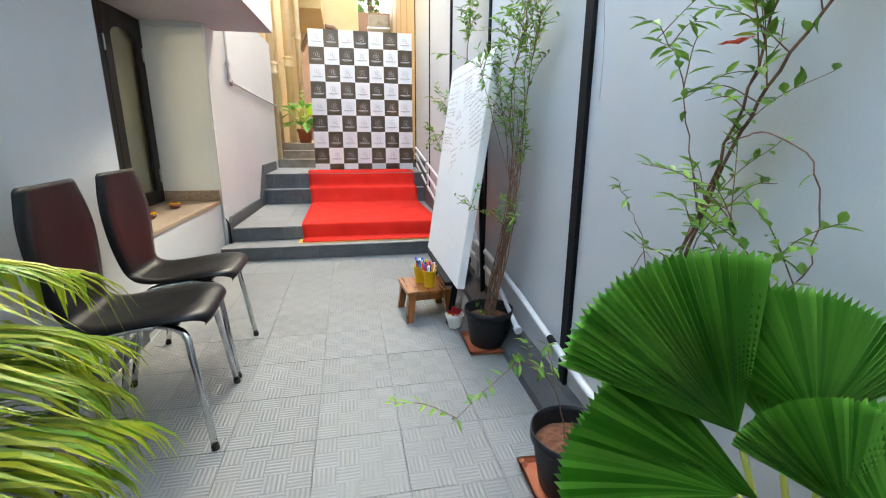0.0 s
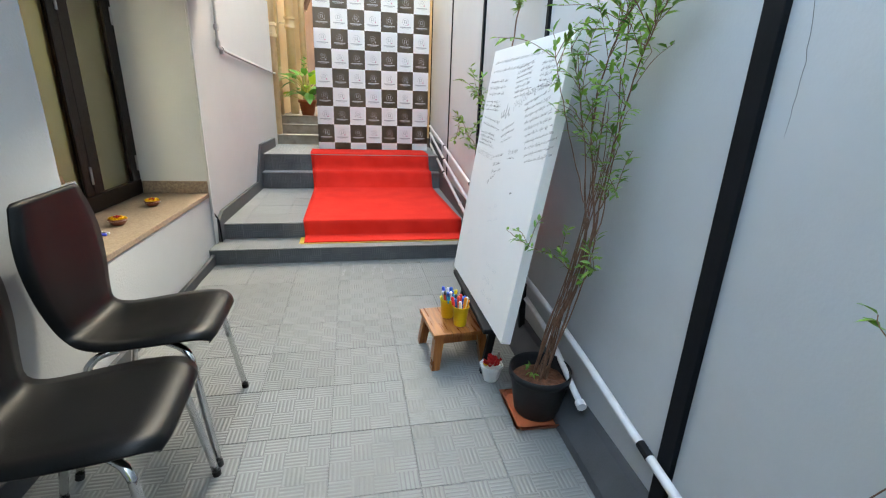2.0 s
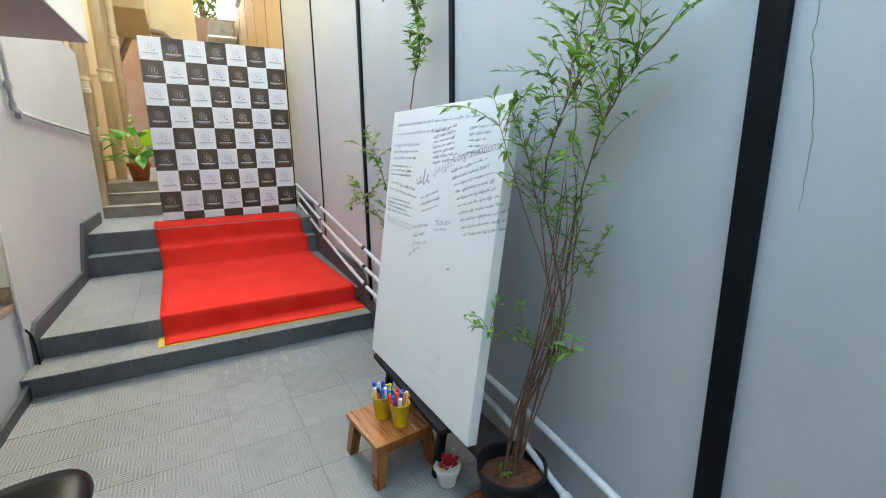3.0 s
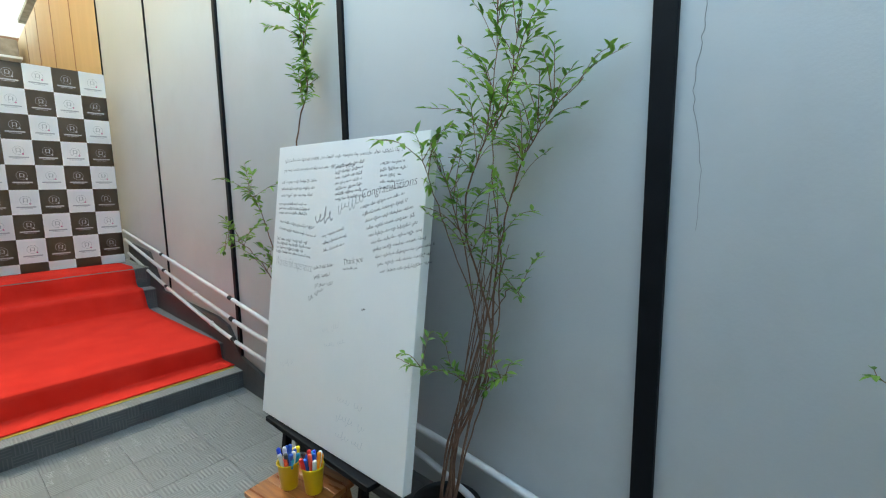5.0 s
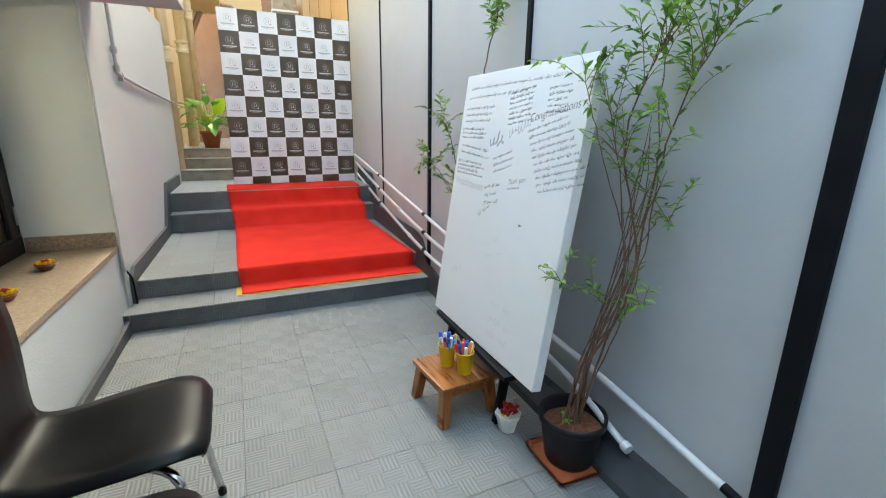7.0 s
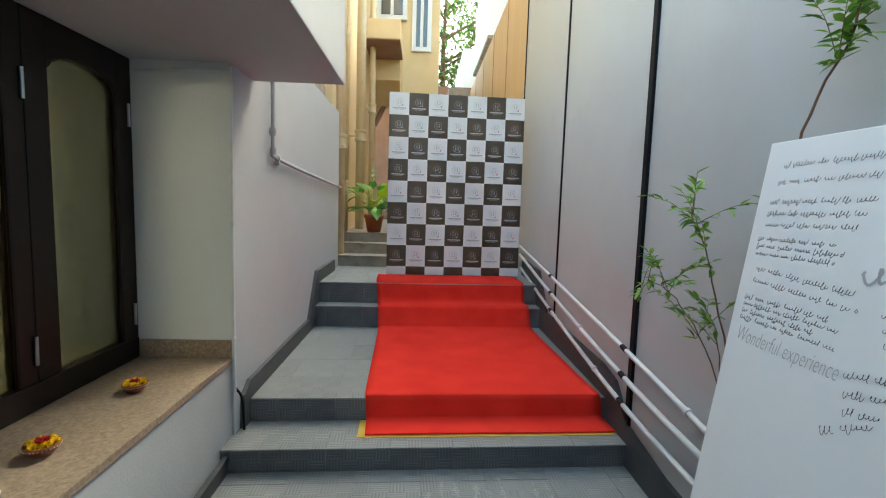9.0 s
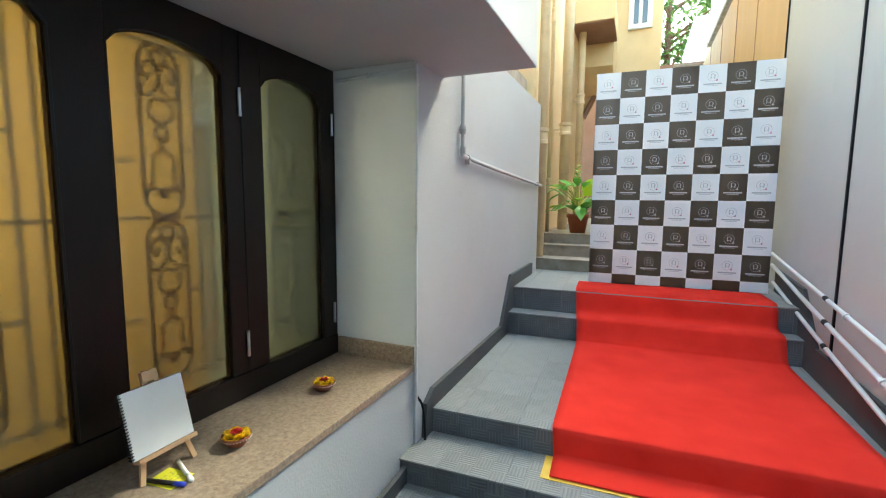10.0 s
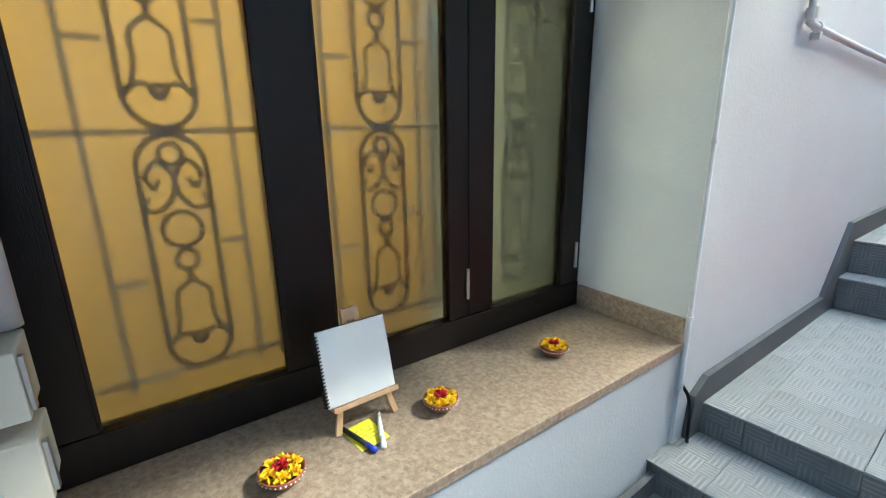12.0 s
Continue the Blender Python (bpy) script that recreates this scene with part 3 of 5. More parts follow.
part("skirting_kerb", prism([(RIGHT - 0.11, -0.004), (RIGHT - 0.10, 0.03), (RIGHT - 0.035, 0.105), (RIGHT - 0.001, 0.11), (RIGHT - 0.001, -0.004)], "y", BACK, 3.999), SKIRT, skirt_r, "sloped dark kerb at the foot of the wall")

# red carpet over the steps: one draped strip
def carpet_profile():
    return [(4.768, 0.121), (4.84, 0.121), (4.93, 0.123), (4.941, 0.150), (4.943, 0.205), (4.949, 0.236), (4.975, 0.246), (5.15, 0.243), (5.8, 0.243), (6.24, 0.245), (6.31, 0.275), (6.345, 0.36), (6.362, 0.408), (6.40, 0.418), (6.46, 0.420), (6.495, 0.45), (6.507, 0.55), (6.525, 0.588), (6.58, 0.595), (6.90, 0.594)]


bm = bmesh.new()
line = smooth_line([(0, y, z) for y, z in carpet_profile()], 4)
n = 26
grid = []
for i, p in enumerate(line):
    s = i / (len(line) - 1)
    a = -0.418 - 0.075 * s + 0.008 * math.sin(3 * s)
    b = 0.872 - 0.06 * s
    row = []
    for j in range(n + 1):
        u = j / n
        lift = 0.0022 * noise.noise((u * 5, p.y * 4, 0)) + 0.002
        row.append(bm.verts.new(SKEW @ Vector((a + (b - a) * u, p.y, p.z + lift))))
    grid.append(row)
for r0, r1 in zip(grid, grid[1:]):
    for j in range(n):
        bm.faces.new((r0[j], r0[j + 1], r1[j + 1], r1[j]))
carpet = tagged(mesh_object("red_carpet", bm, CARPET, True), "bright red felt carpet draped over the steps", "carpet")
md = carpet.modifiers.new("thickness", "SOLIDIFY")
md.thickness, md.offset = 0.004, 1
tape = thing("gold_tape", "yellow gold tape edging the foot of the carpet", "tape", at=SKEW)
part("front_strip", box(-0.44, 0.86, 4.752, 4.79, 0.1165, 0.119), TAPE, tape)
part("side_strip", box(-0.455, -0.415, 4.752, 4.93, 0.1192, 0.1202), TAPE, tape)


# ---- backdrop banner ----
banner = thing("backdrop_banner", "chequered black and white printed backdrop board", "banner", at=pose(0.147, 6.985, 0.592, -0.6, 0, 2.6))
CW, CH, COLS, ROWS_N = 1.29 / 7, 0.2042, 7, 9
for x0, x1, z0, z1 in ((-0.645, -0.625, 0, 1.715), (0.625, 0.645, 0, 1.715), (-0.625, 0.625, 0, 0.02), (-0.625, 0.625, 1.715, 1.715)):
    part("frame_bar", box(x0, x1, 0.005, 0.022, z0, z1), STEEL, banner)


def ring_flat(bm, cx, cz, r, w, y, n=20):
    v = [[bm.verts.new((cx + q * math.cos(2 * math.pi * k / n), y, cz + q * math.sin(2 * math.pi * k / n))) for k in range(n)] for q in (r, r - w)]
    for k in range(n):
        bm.faces.new((v[0][k], v[0][(k + 1) % n], v[1][(k + 1) % n], v[1][k]))


def quad(bm, x0, x1, z0, z1, y):
    bm.faces.new([bm.verts.new(p) for p in ((x0, y, z0), (x1, y, z0), (x1, y, z1), (x0, y, z1))])


for r in range(ROWS_N):
    for c in range(COLS):
        zt = 1.715 - r * CH
        zb = max(0.002, zt - CH)
        x0 = -0.645 + c * CW
        dark = (r + c) % 2 == 1
        sq = part("square", box(x0, x0 + CW, 0.0, 0.0012, zb, zt), BANNER_BLACK if dark else BANNER_WHITE, banner)
        if zt - CH < 0:
            continue
        bm = bmesh.new()
        cx, cz, yy = x0 + CW / 2, zt - CH * 0.43, -0.0006
        ring_flat(bm, cx, cz, 0.036, 0.0022, yy)
        quad(bm, cx - 0.014, cx - 0.010, cz - 0.019, cz + 0.019, yy)
        ring_flat(bm, cx + 0.001, cz + 0.004, 0.0165, 0.003, yy, 12)
        quad(bm, cx + 0.010, cx + 0.014, cz - 0.019, cz + 0.012, yy)
        quad(bm, cx - 0.062, cx + 0.062, cz - 0.060, cz - 0.050, yy)
        quad(bm, cx - 0.040, cx + 0.040, cz - 0.069, cz - 0.066, yy)
        part("emblem", bm, LOGO_PALE if dark else LOGO_GREY, sq)
        bm = bmesh.new()
        ring_flat(bm, cx + 0.028, cz - 0.028, 0.007, 0.005, yy - 0.0003, 8)
        part("emblem_dot", bm, LOGO_PALE if dark else PINK, sq)
for x in (-0.5, 0.5):
    part("prop", tube([(x, 0.025, 1.3), (x, 0.30, -0.01)], 0.012), BLACK_PAINT, banner)


# ---- chairs ----
def make_chair():
    """Padded shell on four splayed tube legs, faces +x, origin on the floor under its front edge."""
    ch = thing("chair", "black leatherette chair with chrome legs beside the wall", "chair", "chairs along the wall")
    prof = [(-0.005, 0.428, 0.150, 0), (0.0, 0.445, 0.165, 0), (-0.02, 0.462, 0.185, 0.002), (-0.06, 0.468, 0.200, 0.004), (-0.15, 0.462, 0.205, 0.008), (-0.27, 0.448, 0.195, 0.010), (-0.345, 0.450, 0.172, 0.010), (-0.385, 0.475, 0.158, 0.009),
            (-0.398, 0.53, 0.176, 0.008), (-0.405, 0.62, 0.204, 0.010), (-0.412, 0.72, 0.216, 0.012), (-0.419, 0.80, 0.204, 0.010), (-0.425, 0.862, 0.180, 0.006), (-0.427, 0.885, 0.170, 0.003), (-0.428, 0.896, 0.156, 0.0)]
    ctr = smooth_line([(x * 1.04, 0, z) for x, z, w, d in prof], 3)
    wid = smooth_line([(w, d, 0) for x, z, w, d in prof], 3)
    prof3 = []
    for i, (p, w) in enumerate(zip(ctr, wid)):
        d = (ctr[min(i + 1, len(ctr) - 1)] - ctr[max(0, i - 1)]).normalized()
        nrm = Vector((abs(d.z), 0, abs(d.x)))
        end = min(i, len(ctr) - 1 - i) / 3
        th = 0.017 * min(1, 0.45 + 0.55 * end)
        ring = []
        m = 9
        for k in range(m):
            u = -1 + 2 * k / (m - 1)
            e = math.sqrt(max(0, 1 - abs(u) ** 5)) * 0.75 + 0.25
            ring.append(p + Vector((0, u * w.x, 0)) + nrm * (th * e - w.y * (1 - u * u)))
        for k in range(m):
            u = 1 - 2 * k / (m - 1)
            e = math.sqrt(max(0, 1 - abs(u) ** 5)) * 0.75 + 0.25
            ring.append(p + Vector((0, u * w.x * 0.995, 0)) - nrm * (th * 0.7 * e + w.y * (1 - u * u)))
        prof3.append(ring)
    part("shell", rings(prof3), LEATHER, ch, "padded one-piece seat and back", smooth=True)
    for s in (-1, 1):
        pts = smooth_line([(-0.17, s * 0.10, 0.425), (-0.09, s * 0.155, 0.425), (-0.058, s * 0.180, 0.405), (-0.046, s * 0.19, 0.34), (-0.006, s * 0.222, 0.012)], 6)
        leg = part("leg", tube(pts, 0.0115, sides=12), CHROME, ch, smooth=True)
        part("foot_cap", tube([(-0.0065, s * 0.2215, 0.02), (-0.005, s * 0.2225, 0.0)], 0.0135, sides=12), RUBBER, leg)
        pts = smooth_line([(-0.17, s * 0.10, 0.425), (-0.29, s * 0.145, 0.42), (-0.34, s * 0.165, 0.395), (-0.36, s * 0.175, 0.33), (-0.425, s * 0.205, 0.012)], 6)
        leg = part("leg", tube(pts, 0.0115, sides=12), CHROME, ch, smooth=True)
        part("foot_cap", tube([(-0.4235, s * 0.2045, 0.02), (-0.427, s * 0.206, 0.0)], 0.0135, sides=12), RUBBER, leg)
    part("under_plate", box(-0.24, -0.10, -0.11, 0.11, 0.415, 0.430, 0.004), BLACK_PAINT, ch)
    return ch


chair = make_chair()
chair.matrix_basis = pose(-0.408, 2.435, 0.001, 0, 0, 5.6)
copy_thing(chair, pose(-0.445, 2.918, 0.001, 0, 0, 3))


# ---- writing board on its easel ----
# local x runs along the board, y up its face, z out of the face towards the passage
ax, ay = Vector((0.035, -1, 0)).normalized(), Vector((0.142, 0, 0.99)).normalized()
az = ax.cross(ay)
BOARD_M = Matrix(((ax.x, ay.x, az.x, 0.555), (ax.y, ay.y, az.y, 3.776), (ax.z, ay.z, az.z, 0.297), (0, 0, 0, 1)))
BW, BH = 0.885, 1.16
board = thing("message_board", "large white canvas board with black handwritten visitor messages", "board", at=BOARD_M)
part("canvas", box(0, BW, 0, BH, -0.04, 0.0, 0.003), CANVAS, board)


def scribble(bm, x, y, length, size, tilt=0.0, thick=0.0018, seed=0):
    """One line of illegible handwriting: loops in words, as flat ribbon on the face."""
    r = random.Random(seed)
    ca, sa = math.cos(radians(tilt)), math.sin(radians(tilt))
    u = 0.0
    while u < length:
        word = min(length - u, r.uniform(1.8, 6.0) * size)
        pts = []
        n = max(14, int(word / size * 16))
        amp, ph = 1.0, 0.0
        for k in range(n):
            ph += r.uniform(0.35, 0.75)
            if k % 6 == 0:
                amp = r.choice((0.45, 0.6, 0.7, 0.8, 1.0, 1.9))
            v = size * 0.40 * (amp * math.sin(ph) + 0.25 * math.sin(2.3 * ph + u * 90))
            pts.append((u + word * k / n + 0.20 * size * math.cos(ph) + 0.35 * v, v))
        for (a0, b0), (a1, b1) in zip(pts, pts[1:]):
            d = Vector((a1 - a0, b1 - b0))
            if d.length < 1e-6:
                continue
            o = Vector((-d.y, d.x)).normalized() * thick * 0.36
            q = [(a0 + o.x, b0 + o.y), (a1 + o.x, b1 + o.y), (a1 - o.x, b1 - o.y), (a0 - o.x, b0 - o.y)]
            bm.faces.new([bm.verts.new((x + ca * a - sa * b, y + sa * a + ca * b, 0.0008)) for a, b in q])
        u += word + size * r.uniform(0.6, 1.1)


def message(x, y, lines, length, size, gap, tilt=0.0, thick=0.0018, seed=1, material=None, shift=0.0):
    bm = bmesh.new()
    up = Vector((math.sin(radians(tilt)), -math.cos(radians(tilt))))
    for k in range(lines):
        rr = random.Random(seed * 77 + k)
        scribble(bm, x + up.x * gap * k + shift * k, y + up.y * gap * k, length * rr.uniform(0.75, 1.0), size, tilt, thick, seed * 101 + k)
    tagged(part("handwriting", bm, material or INK, board), kind="stuff")


def lettering(name, text, x, y, size, tilt, material, parent, m=None, shear=0.25, z=0.001, width=None):
    cu = bpy.data.curves.new(name, "FONT")
    cu.body, cu.size, cu.shear, cu.offset = text, size, shear, -size * 0.018
    tmp = bpy.data.objects.new(name, cu)
    scene.collection.objects.link(tmp)
    me = bpy.data.meshes.new_from_object(tmp.evaluated_get(bpy.context.evaluated_depsgraph_get()))
    bpy.data.objects.remove(tmp)
    ob = new(name, me)
    me.materials.clear()
    me.materials.append(material)
    ob.parent = parent
    ob.matrix_basis = m if m is not None else pose(x, y, z, 0, 0, tilt)
    if width:
        ob.scale = (width / max(1e-3, ob.dimensions.x), 1, 1)
    return ob


message(0.055, 1.098, 1, 0.74, 0.0105, 0.05, 0.6, 0.0015, 3)
message(0.05, 1.058, 1, 0.60, 0.0105, 0.05, 1.0, 0.0015, 4)
message(0.04, 1.008, 3, 0.27, 0.0105, 0.028, 1, 0.0016, 5)
message(0.03, 0.917, 3, 0.25, 0.0095, 0.019, 0, 0.0019, 7)
message(0.045, 0.842, 2, 0.29, 0.0105, 0.030, -4, 0.0016, 9)
message(0.03, 0.768, 4, 0.27, 0.0095, 0.018, -1, 0.0018, 11)
lettering("handwritten_words", "Wonderful experience", 0.03, 0.655, 0.055, -1, LOGO_GREY, board, width=0.27)
message(0.41, 1.058, 7, 0.18, 0.0095, 0.020, 7, 0.0017, 13)
message(0.665, 1.065, 5, 0.13, 0.009, 0.021, 2, 0.0016, 17)
message(0.30, 0.862, 1, 0.13, 0.044, 0.05, 10, 0.008, 19, LOGO_GREY)
message(0.445, 0.905, 1, 0.15, 0.028, 0.05, 16, 0.003, 21, LOGO_GREY)
lettering("handwritten_words", "Congratulations", 0.575, 0.945, 0.045, 10, INK, board, width=0.27)
message(0.575, 0.912, 10, 0.28, 0.010, 0.0245, 14, 0.0017, 23, shift=0.008)
message(0.355, 0.795, 3, 0.16, 0.010, 0.028, 16, 0.0016, 29)
lettering("handwritten_words", "Thank you", 0.50, 0.70, 0.032, 12, INK, board, width=0.11)
message(0.50, 0.685, 1, 0.10, 0.007, 0.03, 10, 0.0016, 30)
message(0.315, 0.668, 3, 0.13, 0.0115, 0.034, 12, 0.0017, 31)
message(0.295, 0.548, 1, 0.13, 0.014, 0.04, 28, 0.0017, 32)
message(0.622, 0.56, 1, 0.02, 0.008, 0.03, 0, 0.0035, 33)
message(0.40, 0.44, 2, 0.13, 0.02, 0.06, 20, 0.002, 35, FAINT_INK)
message(0.12, 0.24, 1, 0.12, 0.02, 0.06, 20, 0.002, 37, FAINT_INK)
message(0.52, 0.21, 3, 0.18, 0.024, 0.065, 2, 0.0025, 39, FAINT_INK)

easel = thing("easel", "black metal easel holding the message board", "easel")
for y, xl in ((3.645, 0.565), (3.14, 0.59)):
    part("front_leg", box(-0.016, 0.016, -0.014, 0.014, 0.0, 1.30, 0.003, m=pose(xl, y, 0.0, 0, 8.7, 0)), BLACK_PAINT, easel)
part("rear_leg", box(-0.014, 0.014, -0.014, 0.014, 0.0, 1.36, 0.003, m=pose(0.86, 3.40, 0.0, 0, -2.5, 0)), BLACK_PAINT, easel)
part("ledge", box(0.545, 0.625, 3.02, 3.73, 0.268, 0.290, 0.004), BLACK_PAINT, easel, "black ledge under the board")
part("cross_bar", box(0.735, 0.765, 3.08, 3.70, 1.02, 1.06, 0.004), BLACK_PAINT, easel)

# ---- stool with pens ----
stool = thing("stool", "small polished teak footstool beneath the message board", "stool", at=pose(0.476, 3.335, 0.0, 0, 0, 7))
for k in range(3):
    part("plank", box(-0.136 + k * 0.0907, -0.136 + (k + 1) * 0.0907 - 0.0006, -0.143, 0.143, 0.163, 0.184, 0.004), WOOD, stool)
for sx in (-1, 1):
    for sy in (-1, 1):
        r = [[(sx * (0.102 + d * (1 - f)) + a * (0.019 + 0.003 * f), sy * (0.106 + d * (1 - f)) + b * (0.019 + 0.003 * f), z) for a, b in ((-1, -1), (1, -1), (1, 1), (-1, 1))] for z, f, d in ((0.0, 0, 0.022), (0.165, 1, 0.022))]
        part("leg", rings(r), WOOD, stool)
    part("apron", box(sx * 0.102 - 0.009, sx * 0.102 + 0.009, -0.096, 0.096, 0.120, 0.163, 0.002), WOOD, stool)
    part("apron", box(-0.094, 0.094, sx * 0.106 - 0.009, sx * 0.106 + 0.009, 0.120, 0.163, 0.002), WOOD, stool)

PEN_COLOURS = [(0.02, 0.08, 0.70), (0.75, 0.03, 0.03), (0.90, 0.33, 0.02), (0.85, 0.65, 0.03), (0.80, 0.82, 0.84), (0.03, 0.40, 0.70), (0.02, 0.10, 0.50), (0.80, 0.10, 0.06), (0.03, 0.03, 0.04), (0.80, 0.80, 0.80)]
PENS = [surf("pen_plastic", c, tuple(min(1, v * 1.15) for v in c), 8, 0.35, 0.0) for c in PEN_COLOURS]


def pen_cup(x, y, seed):
    cup = thing("pen_cup", "yellow tin cup full of coloured marker pens", "cup", "pen cups on the stool", at=pose(x, y, 0.1845))
    part("cup", lathe([(0.001, 0.0), (0.029, 0.0), (0.030, 0.002), (0.0385, 0.094), (0.041, 0.096), (0.041, 0.101), (0.0385, 0.101), (0.0365, 0.096), (0.0285, 0.006), (0.001, 0.006)], 28), YELLOW_TIN, cup, smooth=True)
    r = random.Random(seed)
    for k in range(15):
        a, q = r.uniform(0, 6.28), r.uniform(0.006, 0.026)
        lean = r.uniform(4, 15)
        m = pose(q * 0.6 * math.cos(a), q * 0.6 * math.sin(a), 0.01) @ Matrix.Rotation(radians(lean), 4, Vector((-math.sin(a), math.cos(a), 0)))
        h = r.uniform(0.118, 0.142)
        ci = r.randrange(len(PENS))
        pen = lathe([(0.001, 0.0), (0.0056, 0.0), (0.0062, h - 0.045), (0.0078, h - 0.044), (0.0078, h - 0.004), (0.005, h), (0.001, h)], 9)
        pen.transform(m)
        part("pen", pen, PENS[ci], cup, smooth=False)
    return cup


pen_cup(0.452, 3.365, 3)
pen_cup(0.498, 3.275, 8)

# ---- pots and plants along the boundary wall ----
def plant_pot(name, x, y, r, label, tray=True):
    pot = thing(name, label, "plant pot", at=pose(x, y, 0.0))
    z = 0.012
    part("pot", lathe([(0.001, z), (r * 0.70, z), (r * 0.74, z + 0.01), (r * 0.93, 0.165), (r * 0.94, 0.172), (r * 1.0, 0.174), (r * 1.0, 0.205), (r * 0.965, 0.205), (r * 0.93, 0.19), (r * 0.89, 0.165), (r * 0.70, z + 0.012), (0.001, z + 0.012)], 40), BLACK_PLASTIC, pot, smooth=True)
    bm = bmesh.new()
    rr = []
    for q, zz in ((0.02, 0.166), (0.35, 0.162), (0.65, 0.158), (0.905, 0.15)):
        rr.append([Vector((q * r * math.cos(2 * math.pi * k / 28), q * r * math.sin(2 * math.pi * k / 28), zz + 0.006 * noise.noise((q * 9, k * 0.9, x)))) for k in range(28)])
    part("soil", rings(rr, bm=bm), SOIL, pot, "crumbly red-brown soil")
    if tray:
        w, h = r * 0.97, 0.022
        outer = [[(sx * (w + e), sy * (w + e), zz) for sx, sy in ((-1, -1), (1, -1), (1, 1), (-1, 1))] for e, zz in ((-0.008, 0.001), (0.004, h), (-0.003, h), (-0.013, 0.009))]
        bm = rings(outer)
        bmesh.ops.bevel(bm, geom=[e for e in bm.edges if abs(e.verts[0].co.z - e.verts[1].co.z) > 0.004], offset=0.014, segments=3, affect="EDGES")
        part("saucer", bm, TERRA, pot, "square terracotta-coloured plastic saucer")
    return pot


def grow(bm, leaves, path, r0, r1, leaf_from, count, size, spread=0.05, twigs=0, seed=0, droop=0.3):
    """One stem along a path, with side twigs, leaves along its upper stretch."""
    r = random.Random(seed)
    pts = smooth_line(path, 6)
    pts = [p + Vector((r.uniform(-1, 1), r.uniform(-1, 1), 0)) * 0.004 for p in pts]
    tube(pts, r0, r1, 6, bm)
    n = len(pts)

    def put(b, dd, k):
        if b.x > RIGHT - 0.06:
            dd.x = -abs(dd.x)
        leaves.blade(b, dd, (r.uniform(-.5, .5), r.uniform(-.5, .5), 1), k * r.uniform(0.65, 1.25), k * r.uniform(0.28, 0.42), 0.2, k * r.uniform(0, droop))

    for _ in range(twigs):
        i = int(n * r.uniform(leaf_from, 0.97))
        p = pts[min(i, n - 1)]
        d = Vector((r.uniform(-0.7, 0.45), r.uniform(-1, 0.85), r.uniform(0.15, 1.3))).normalized()
        ln = r.uniform(0.09, 0.22)
        q = [p, p + d * ln * 0.5 + Vector((0, 0, 0.014)), p + d * ln + Vector((0, 0, -0.012))]
        tw = smooth_line(q, 6)
        for w in tw:
            w.x = min(w.x, RIGHT - 0.015)
        tube(tw, 0.0014, 0.0007, 4, bm)
        side = d.cross(Vector((0, 0, 1))).normalized()
        m = int(ln / 0.017)
        for k in range(m):
            f = 0.22 + 0.78 * k / m
            b = tw[min(len(tw) - 1, int(f * len(tw)))]
            if r.random() < 0.15:
                continue
            put(b, (d * 0.8 + side * (1 if k % 2 else -1) * r.uniform(0.4, 1.0) + Vector((0, 0, r.uniform(-0.7, 0.4)))).normalized(), size)
    for _ in range(count):
        p = pts[min(n - 1, int(n * r.uniform(leaf_from, 1.0)))]
        put(p, Vector((r.uniform(-1, 0.4), r.uniform(-1, 1), r.uniform(-0.5, 0.8))).normalized(), size)


PX, PY = 0.742, 2.85
plant_pot("plant_pot", PX, PY, 0.123, "black plastic pot standing in a square terracotta saucer")
tall = thing("tall_shrub", "tall thin leggy shrub with small green leaves", "plant")
stems, lv = bmesh.new(), Leaves()
TALL = [
    [(PX, PY, 0.15), (0.785, 2.843, 0.400), (0.800, 2.735, 0.660), (0.800, 2.710, 0.860), (0.800, 2.805, 1.160), (0.800, 2.745, 1.370), (0.800, 2.655, 1.500), (0.800, 2.605, 1.750)],
    [(PX + 0.02, PY - 0.01, 0.15), (0.800, 2.807, 0.450), (0.810, 2.715, 0.800), (0.820, 2.695, 1.050), (0.820, 2.635, 1.280), (0.810, 2.545, 1.430), (0.800, 2.425, 1.530)],
    [(PX - 0.01, PY + 0.01, 0.15), (0.780, 2.843, 0.400), (0.795, 2.745, 0.700), (0.780, 2.775, 1.000), (0.750, 2.825, 1.250), (0.720, 2.875, 1.400)],
    [(PX, PY - 0.02, 0.15), (0.800, 2.803, 0.400), (0.810, 2.715, 0.700), (0.820, 2.685, 1.000), (0.830, 2.725, 1.350), (0.820, 2.705, 1.650), (0.800, 2.675, 1.950)],
]
for k, p in enumerate(TALL):
    grow(stems, lv, p, 0.0056 - 0.0008 * k, 0.0010, (0.5, 0.5, 0.62, 0.45)[k], 20, 0.037, twigs=(30, 24, 14, 24)[k], seed=40 + k)
for k in range(12):
    a = rnd.uniform(0, 6.28)
    b = 0.03 * rnd.random()
    tube(smooth_line([(PX + 0.03 * math.cos(a), PY + 0.03 * math.sin(a), 0.15), (0.785 + b * math.cos(a), 2.83 + b, 0.42), (0.80, 2.735 + rnd.uniform(-0.025, 0.025), 0.66 + 0.03 * k), (0.80 + rnd.uniform(-.05, .05), 2.705 + rnd.uniform(-0.06, 0.06), 0.92 + 0.03 * k)], 5), 0.0032, 0.0010, 5, stems)
